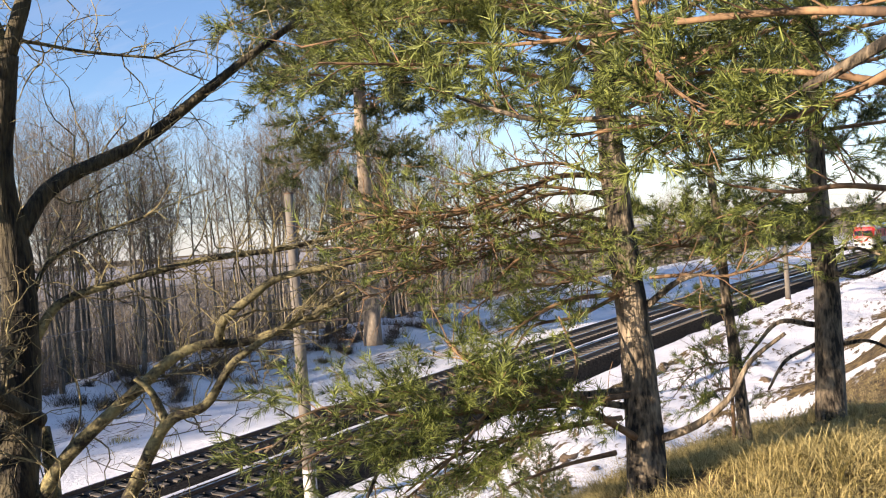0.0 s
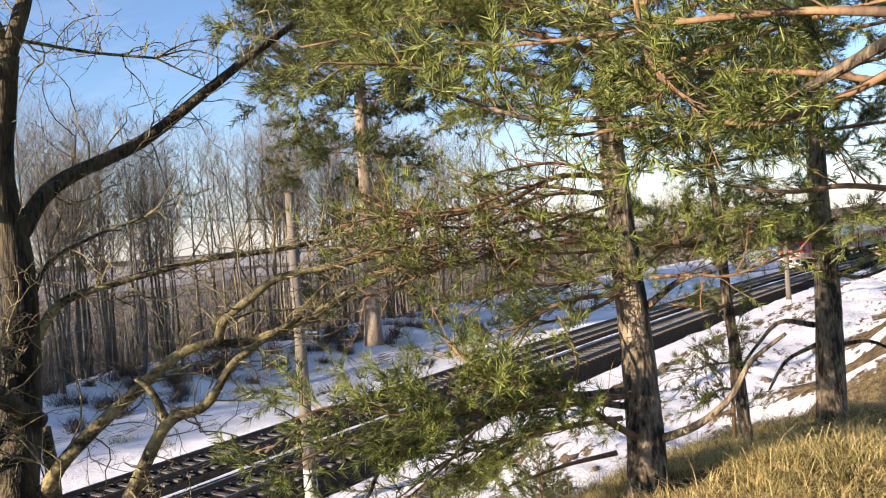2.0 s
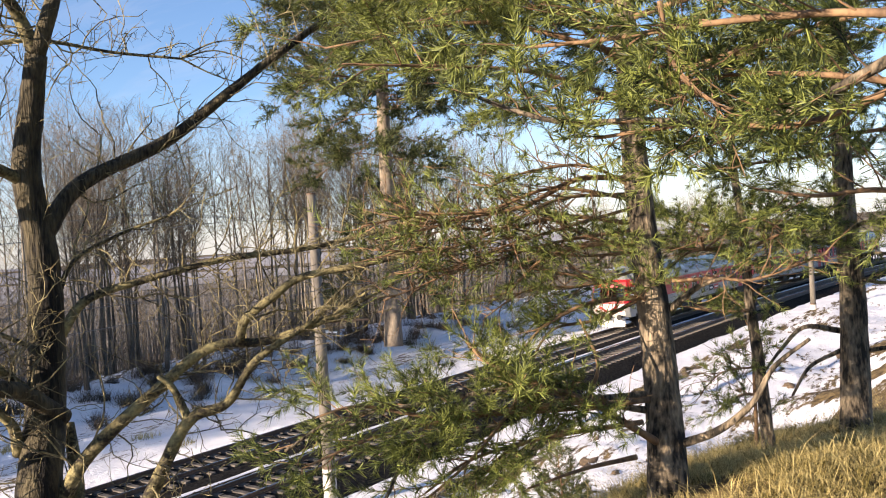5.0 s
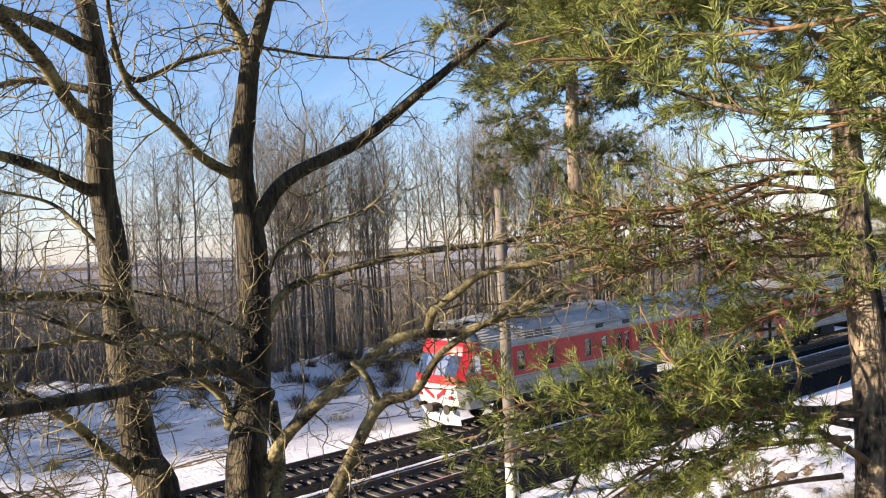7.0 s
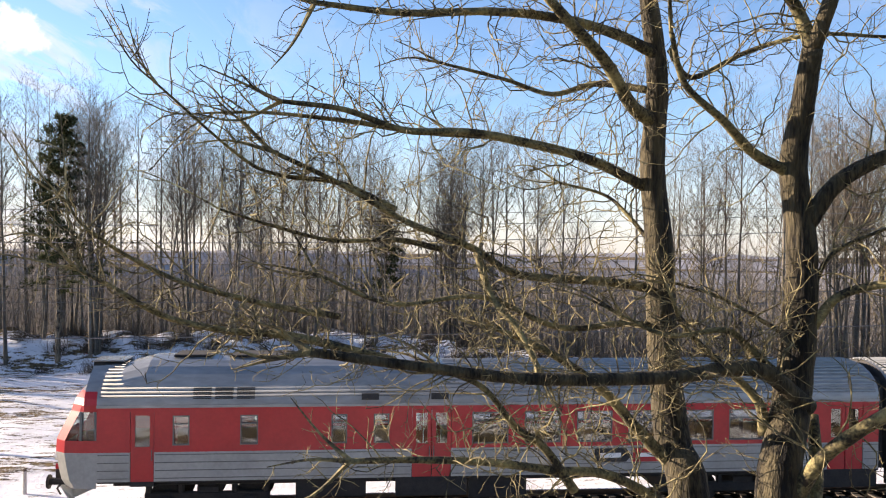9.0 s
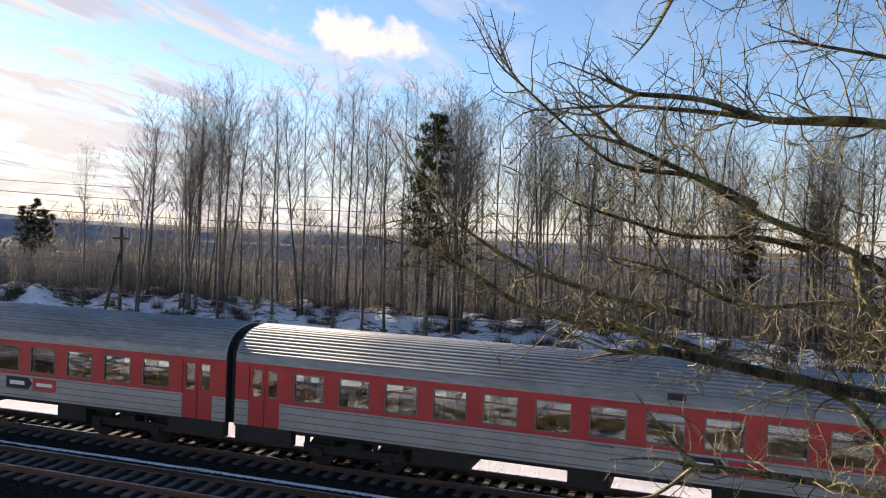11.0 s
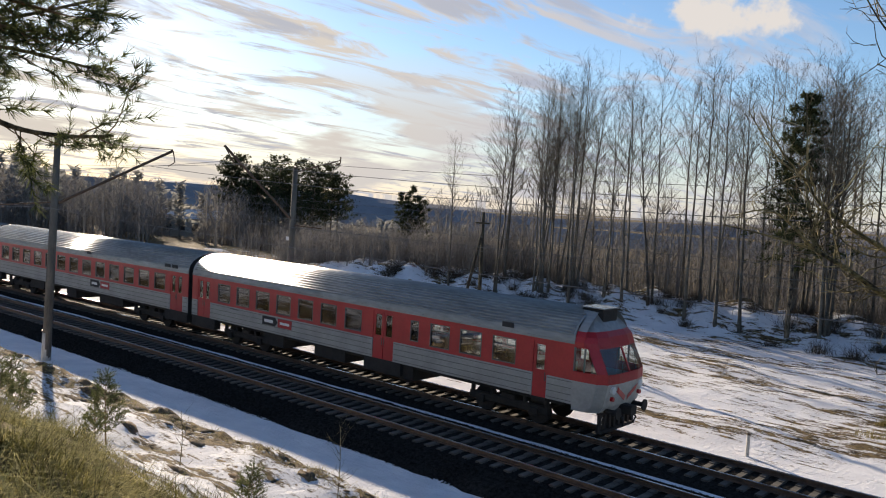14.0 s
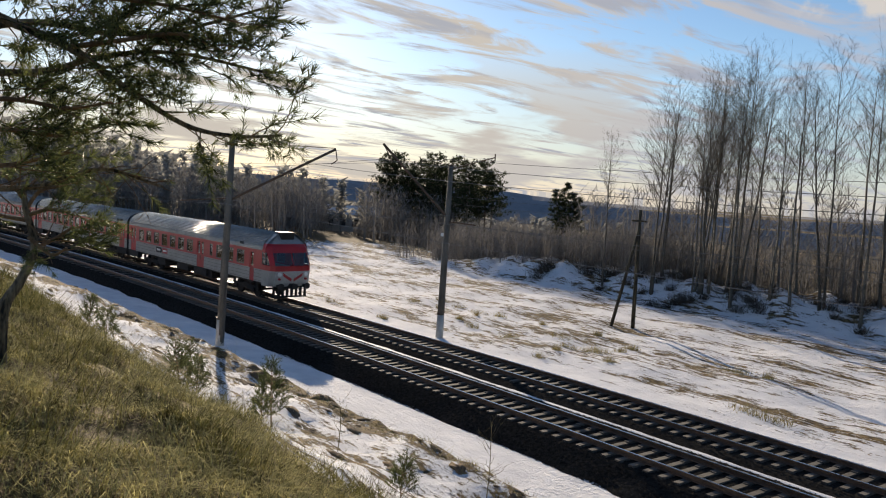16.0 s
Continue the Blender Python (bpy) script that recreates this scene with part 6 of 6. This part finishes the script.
build_maple("maple_tree", "bare maple with dark forked trunk on the slope", maple_one_limbs(), 41)
build_maple("maple_tree", "bare leaning maple with long spreading lichened limbs", maple_two_limbs(), 43)


def sprig(seed, count=64, length=0.15, needle=0.065, width=0.0016):
    """A shoot of pine needles along +x."""
    rng = random.Random(seed)
    v, f = [], []
    for i in range(count):
        u = rng.random() ** 0.8
        a = rng.uniform(0, 6.283)
        out = Vector((0, math.cos(a), math.sin(a)))
        d = (Vector((1, 0, 0)) * rng.uniform(0.55, 1.2) + out * rng.uniform(0.6, 0.95)).normalized()
        o = Vector((length * u, 0, 0))
        s = d.cross(Vector((rng.gauss(0, 1), rng.gauss(0, 1), rng.gauss(0, 1)))).normalized() * width
        k = len(v)
        e = o + d * needle * rng.uniform(0.7, 1.15)
        v += [tuple(o - s), tuple(o + s), tuple(e)]
        f.append((k, k + 1, k + 2))
    k = len(v)
    v += [(-0.06, 0.003, 0), (-0.06, -0.003, 0.002), (length, 0, 0), (-0.06, 0, -0.003)]
    f += [(k, k + 1, k + 2), (k + 1, k + 3, k + 2), (k + 3, k, k + 2)]
    return v, f


SPRIG = sprig(1, 42, 0.16, 0.07, 0.0024)
SPRIG_FAR = sprig(2, 26, 0.19, 0.085, 0.0055)


def clothe(wood, rng, pts, rad, every, length, dens, start=0.2, flat=0.35, droop=0.0):
    """Side shoots along a pine limb; returns the poses of the needle sprigs on them."""
    mats = []
    total = sum((b - a).length for a, b in zip(pts, pts[1:]))
    along, nxt, flip = 0.0, total * start, 1
    for i in range(len(pts) - 1):
        seg = pts[i + 1] - pts[i]
        while nxt < along + seg.length:
            p = pts[i] + seg * ((nxt - along) / max(seg.length, 1e-6))
            nxt += every * rng.uniform(0.5, 1.5)
            flip = -flip
            fw = seg.normalized()
            side = fw.cross(Vector((0, 0, 1))).normalized() * flip
            d = (fw * rng.uniform(0.5, 1.1) + side * rng.uniform(0.5, 1.1) + Vector((0, 0, rng.gauss(0.1 - droop, flat)))).normalized()
            ln = length * rng.uniform(0.45, 1.2) * (1.15 - 0.5 * nxt / total)
            q, path = p.copy(), [p.copy()]
            for k in range(4):
                d = (d + Vector((rng.gauss(0, 0.13), rng.gauss(0, 0.13), rng.gauss(0.03 - droop * 0.3, 0.12)))).normalized()
                q = q + d * ln / 4
                path.append(q.copy())
            wood.tube(path, [0.0045, 0.0038, 0.003, 0.0024, 0.0016], 4, cap=False)
            for k in range(max(1, int(dens * ln / 0.1))):
                u = rng.uniform(0.25, 1.0) ** 0.7 * 4
                j = min(3, int(u))
                c = path[j].lerp(path[j + 1], u - j)
                w = (d * 0.8 + Vector((rng.gauss(0, 0.5), rng.gauss(0, 0.5), rng.gauss(0.15, 0.4)))).normalized()
                s = rng.uniform(0.75, 1.25)
                m = Matrix.Translation(c) @ w.to_track_quat("X", "Z").to_matrix().to_4x4() @ Matrix.Rotation(rng.uniform(0, 6.28), 4, "X") @ Matrix.Diagonal((s, s, s, 1))
                mats.append([list(r) for r in m])
        along += seg.length
    return mats


def build_pine(name, label, limbs, seed, whorls=(), bark="pinebark", spr=None, tint="needle", foot=True, twig_every=0.10):
    """A pine from its measured trunk and low boughs, with whorls of boughs above. whorls: (low, high, count, length, droop)."""
    t = thing(name, label, "pine tree", "pines on the hill")
    rng = random.Random(seed)
    spr = spr or SPRIG
    trunk = None
    for i, (ctrl, r0, r1, tw) in enumerate(limbs):
        g = Geo()
        if i == 0 and foot:
            c0 = Vector(ctrl[0])
            ctrl = ((c0.x, c0.y, float(land(c0.x, c0.y)) - 0.3), *ctrl)
        pts, rad = limb(g, ctrl, r0 * (1.12 if i == 0 and foot else 0.62 if tw == 2 else 1), r1 * (0.6 if tw == 2 else 1), 18 if r0 > 0.05 else 8, 6, 0.08, i)
        if i == 0:
            trunk = pts, rad
        ob = part("trunk" if i == 0 and foot else "bough", g, M[bark] if r0 > 0.022 and tw != 2 else M["pineorange"], t, smooth=True)
        if tw:
            wood = Geo()
            mats = clothe(wood, rng, pts, rad, twig_every * (1.0 if tw == 3 else 0.5), 0.5 if tw > 1 else 0.35, {1: 0.0, 2: 0.12, 3: 2.0}[tw], 0.15, 0.4 if tw == 3 else 0.5)
            if tw < 3:
                shoots(wood, rng, pts, rad, 0.10, 0.5, 1, 0.2, 0.0, 3)
                mats = mats[:: 1 if tw == 2 else 4]
            if wood.v:
                tagged(part("twig_spray", wood, M["pineorange"], ob, "brown pine twigs"), kind="stuff")
            if mats:
                v, f = many(spr, mats)
                tagged(part("needles", tri_mesh("needles", v, f, M[tint]), None, ob, "yellow green pine needles"), kind="stuff")
    for lo, hi, count, length, droop in whorls:
        for k in range(count):
            z = lo + (hi - lo) * (k + rng.random()) / count
            pt = min(trunk[0], key=lambda p: abs(p.z - z))
            a = k * 2.399 + rng.uniform(-0.4, 0.4)
            ln = length * rng.uniform(0.7, 1.15)
            e = pt + Vector((math.cos(a), math.sin(a), 0.18 - droop)) * ln
            mid_ = pt.lerp(e, 0.5) + Vector((rng.gauss(0, 0.08), rng.gauss(0, 0.08), 0.10 + rng.gauss(0, 0.08)))
            g = Geo()
            pts, rad = limb(g, (tuple(pt), tuple(mid_), tuple(e)), 0.026 * length / 2.4, 0.006, 6, 6)
            ob = part("bough", g, M["pineorange"], t, smooth=True)
            wood = Geo()
            mats = clothe(wood, rng, pts, rad, 0.095, 0.78, 2.3, 0.22, 0.45)
            tagged(part("twig_spray", wood, M["pineorange"], ob, "brown pine twigs"), kind="stuff")
            v, f = many(spr, mats)
            tagged(part("needles", tri_mesh("needles", v, f, M[tint]), None, ob, "yellow green pine needles"), kind="stuff")
    return t


build_pine("pine_tree", "stout pine with rugged grey brown bark on the hilltop", pine_one_limbs(), 51, ((8.55, 9.9, 22, 2.0, 0.10), (9.9, 12.5, 16, 2.0, -0.1)))
build_pine("pine_bough", "sunlit pine bough with orange bark hanging near", bough_limbs(), 53, foot=False, twig_every=0.085)
build_pine("pine_tree", "pine with rugged bark standing in dry grass", pine_two_limbs(), 57, ((8.3, 9.6, 12, 2.2, 0.25), (9.6, 12.5, 12, 2.2, 0.0)))
build_pine("pine_tree", "thin young pine with few low twigs", pine_thin_limbs(), 59, ((8.2, 9.2, 6, 1.0, 0.1),))
far_pine = build_pine("pine_tree", "great old pine with pale mottled trunk beyond the line", pine_back_limbs(), 61, ((6.9, 7.9, 5, 0.9, 0.2), (8.9, 10.0, 9, 1.0, 0.45), (9.9, 12.2, 26, 1.9, 0.30), (12.2, 14.5, 14, 2.1, -0.05)), spr=SPRIG_FAR, tint="needle2", bark="pinepale", foot=False)
far_pine.matrix_basis = Matrix.Translation(EYE) @ Matrix.Scale(4.55, 4) @ Matrix.Translation(Vector(EYE) * -1)
build_pine("pine_bough", "backlit pine bough with long needles hanging near", bough_west_limbs(), 67, foot=False, tint="needle2", twig_every=0.075)
build_pine("pine_tree", "small crooked pine on the grassy slope", pine_west_limbs(), 71, tint="needle2", twig_every=0.06)


def young_pine(name, x, y, h, seed):
    """A seedling pine with a few whorls."""
    rng = random.Random(seed)
    t = thing(name, "young pine seedling growing out of dry grass", "young pine", "young pines on the slope")
    z = float(land(x, y)) - 0.05
    g = Geo()
    top = Vector((x + rng.gauss(0, 0.06) * h, y + rng.gauss(0, 0.06) * h, z + h))
    base = Vector((x, y, z))
    pts, rad = limb(g, (tuple(base), tuple(base.lerp(top, 0.5) + Vector((rng.gauss(0, 0.03), 0, 0))), tuple(top)), 0.012 * h + 0.006, 0.004, 6, 4)
    mats = []
    for k in range(int(5 * h) + 3):
        u = 0.2 + 0.8 * k / (int(5 * h) + 3)
        p = base.lerp(top, u)
        for q in range(4):
            a = q * 1.57 + rng.uniform(-0.5, 0.5) + k
            d = Vector((math.cos(a), math.sin(a), 0.7))
            ln = 0.36 * h * (1.1 - u) + 0.05
            e = p + d.normalized() * ln
            g.tube([p, e], [0.006, 0.003], 4, cap=False)
            for j in range(max(2, int(ln / 0.04))):
                c = p.lerp(e, rng.uniform(0.4, 1.0))
                m = Matrix.Translation(c) @ (d * 0.6 + Vector((rng.gauss(0, 0.55), rng.gauss(0, 0.55), 0.35 + rng.gauss(0, 0.4)))).to_track_quat("X", "Z").to_matrix().to_4x4()
                mats.append([list(r) for r in m])
    part("stem", g, M["pineorange"], t)
    v, f = many(SPRIG, mats)
    part("needles", tri_mesh("needles", v, f, M["needle2"]), None, t)


for i, (x, y, h) in enumerate(((-21.4, 7.95, 1.2), (-20.9, 10.0, 2.0), (-14.3, 10.0, 1.1), (-25.8, 9.4, 1.3), (-18.2, 6.4, 1.1), (-24.0, 6.2, 1.2), (-16.4, 7.6, 0.8), (-29.0, 7.0, 1.3), (9.2, 4.6, 1.5), (10.6, 5.2, 1.6))):
    young_pine("young_pine", x, y, h, 80 + i)


def sapling(x, y, h, seed):
    rng = random.Random(seed)
    t = thing("sapling", "small leafless sapling on the snowy slope", "sapling", "saplings on the slope")
    z = float(land(x, y)) - 0.1
    g = Geo()
    pts, rad = limb(g, ((x, y, z), (x + 0.05, y + 0.02, z + h * 0.5), (x + 0.16, y - 0.1, z + h)), 0.017, 0.004, 6, 5)
    shoots(g, rng, pts, rad, 0.12, h * 0.42, 1, 0.3, 0.5, 4, 0.12)
    part("stem", g, M["twig"], t)


sapling(-14.8, 12.9, 2.3, 1)
sapling(-18.5, 10.8, 1.6, 2)
sapling(-8.0, 13.4, 1.8, 3)


def grass(name, label, spots, k, seed, h0, h1, mat="blade"):
    """Long matted straw, bent over."""
    rng = np.random.RandomState(seed)
    V, F = [], []
    xs, ys = [], []
    for x0, x1, y0, y1, share in spots:
        n = int(k * share)
        xs.append(rng.uniform(x0, x1, n)), ys.append(rng.uniform(y0, y1, n))
    x, y = np.concatenate(xs), np.concatenate(ys)
    # it grows in tussocks
    keep = np.array([noise.noise(Vector((a * 1.1, b * 1.1, 0.3))) + 0.5 * noise.noise(Vector((a * 4, b * 4, 2))) > -0.42 for a, b in zip(x, y)])
    x, y = x[keep], y[keep]
    n = len(x)
    z = land(x, y)
    h = rng.uniform(h0, h1, n) * (1 + 1.3 * (rng.random_sample(n) > 0.94))
    a = rng.normal(0.3, 1.9, n)
    lean = rng.uniform(0.9, 3.4, n) * h
    dx, dy = np.cos(a) * lean, np.sin(a) * lean
    w = 0.0022
    px, py = -np.sin(a) * w, np.cos(a) * w
    P = np.stack([np.stack([x - px, y - py, z - 0.03], -1), np.stack([x + px, y + py, z - 0.03], -1),
                  np.stack([x + dx * 0.4 - px * 0.8, y + dy * 0.4 - py * 0.8, z + h * 0.6], -1), np.stack([x + dx * 0.4 + px * 0.8, y + dy * 0.4 + py * 0.8, z + h * 0.6], -1),
                  np.stack([x + dx, y + dy, z + h * (0.9 - 0.8 * rng.random_sample(n))], -1)], 1).reshape(-1, 3)
    base = np.arange(n)[:, None, None] * 5
    Fm = (np.array([(0, 1, 3), (0, 3, 2), (2, 3, 4)])[None] + base).reshape(-1, 3)
    tagged(part(name, tri_mesh(name, P, Fm, M[mat]), None), label, "grass", kind="stuff")


grass("hill_grass", "long matted straw coloured winter grass on the hilltop", ((0.6, 10.2, -1.5, 3.0, 0.85), (5, 24, 3.0, 10.0, 0.12), (10, 26, -1.0, 4.0, 0.06)), 170000, 5, 0.02, 0.10)
grass("heath_grass", "olive brown matted grass and heather on the slope", ((-9, 0.6, -1.5, 3.4, 0.8), (-18, -9, -0.5, 3.6, 0.4), (-30, -6, 3.4, 8.0, 0.14)), 150000, 6, 0.02, 0.13, "heath")


def tussock(x, v, seed, r):
    y = line_y(x, v)
    rng = random.Random(seed)
    g = Geo()
    for k in range(110):
        a, q = rng.uniform(0, 6.28), r * rng.random() ** 0.7
        bx, by = x + math.cos(a) * q * 1.8, y + math.sin(a) * q
        z = float(land(bx, by)) - 0.03
        h = rng.uniform(0.15, 0.45)
        ex, ey = bx + rng.gauss(0.05, 0.14), by + rng.gauss(0, 0.14)
        kk = len(g.v)
        g.v += [(bx - 0.012, by, z), (bx + 0.012, by, z), (ex, ey, z + h)]
        g.f.append((kk, kk + 1, kk + 2))
    tagged(part("grass_tussock", g, M["blade"]), "dry straw tussock poking through the snow", "grass tussock", "tussocks on the meadow", "")


rngt = random.Random(77)
for i in range(80):
    tussock(rngt.uniform(-52, 60), rngt.uniform(29.5, 39), 200 + i, rngt.uniform(0.15, 0.6))


def far_house():
    """Low pale building beyond the meadow's end."""
    t = thing("house", "low pale building with a snowy roof beyond the meadow", "house")
    t.matrix_basis = pose(-146, 84, -2.2, 0, 0, 58)
    part("wall", Geo().box(-7, 7, -3, 3, 0, 3.6), M["pale"], t, "pale rendered wall")
    part("roof", Geo().loft([[(-7.4, -3.5, 3.5), (-7.4, 0, 5.2), (-7.4, 3.5, 3.5)], [(7.4, -3.5, 3.5), (7.4, 0, 5.2), (7.4, 3.5, 3.5)]]), M["snow"], t, "snow covered roof")
    for i in range(5):
        for y in (-3.03, 3.03):
            w = part("window", Geo().box(-5.6 + i * 2.5, -4.4 + i * 2.5, y - 0.02, y + 0.02, 1.1, 2.5), M["black"], t, "dark window")


far_house()


def earth_clumps():
    """Bare clods and dead turf along the cutting's lip."""
    rng = random.Random(91)
    g = Geo()
    for i in range(420):
        x = rng.uniform(-60, 55)
        v = 14.1 + rng.gauss(0, 0.28) if rng.random() < 0.7 else rng.uniform(7.5, 13.5)
        y = line_y(x, v)
        z = float(land(x, y))
        r = rng.uniform(0.06, 0.26)
        h = r * rng.uniform(0.12, 0.30)
        n, rings = 17, []
        for k, (q, hh) in enumerate(((1.0, -0.08), (0.85, 0.45), (0.45, 0.9), (0.08, 1.0))):
            ring = []
            for j in range(n):
                a = 6.283 * j / n
                w = r * q * (1 + 0.8 * noise.noise(Vector((math.cos(a) * 1.5 + i * 3.1, math.sin(a) * 1.5, k * 0.5))) + rng.uniform(-0.28, 0.28))
                px, py = x + math.cos(a) * w * 1.7, y + math.sin(a) * w * 0.8
                ring.append((px, py, float(land(px, py)) + h * hh * rng.uniform(0.7, 1.3)))
            rings.append(ring)
        g.loft(rings, True)
    tagged(part("earth_clumps", g, M["clod"], None, smooth=True), "bare dark clods and dead turf along the bank", "earth", kind="stuff")
    # dead stalks on the clods
    s = Geo()
    for i in range(9000):
        x = rng.uniform(-50, 45)
        v = 14.05 + rng.gauss(0, 0.3)
        y = line_y(x, v)
        z = float(land(x, y))
        e = (x + rng.gauss(0, 0.13), y + rng.gauss(0, 0.13), z + rng.uniform(0.03, 0.2))
        k = len(s.v)
        s.v += [(x - 0.008, y, z), (x + 0.008, y, z), e]
        s.f.append((k, k + 1, k + 2))
    tagged(part("dead_stalks", s, M["heath"]), "dead grass stalks along the bank", "grass", kind="stuff")


earth_clumps()


def heather():
    """Low olive clumps of heather among the dead grass."""
    rng = random.Random(44)
    g = Geo()
    for i in range(340):
        x, y = rng.uniform(-24, -1.5), rng.uniform(-0.8, 6.5)
        if x > -3 and y < 1.5:
            continue
        w = rng.uniform(0.12, 0.32)
        for j in range(130):
            cx, cy = x + rng.gauss(0, w * 0.6), y + rng.gauss(0, w * 0.6)
            c = Vector((cx, cy, float(land(cx, cy)) - 0.02))
            e = c + Vector((rng.gauss(0, 0.6), rng.gauss(0, 0.6), rng.uniform(0.2, 1.3))) * w
            s = Vector((rng.gauss(0, 1), rng.gauss(0, 1), 0)).normalized() * 0.005
            k = len(g.v)
            g.v += [tuple(c - s), tuple(c + s), tuple(e)]
            g.f.append((k, k + 1, k + 2))
    tagged(part("heather", g, M["heather"]), "olive green heather clumps among dead grass", "heather", kind="stuff")


M["heather"] = needles("heather_sprigs", (0.035, 0.034, 0.012), (0.23, 0.215, 0.065), 0.2, 0.9, 0.1)
heather()

build_tracks()
motions()
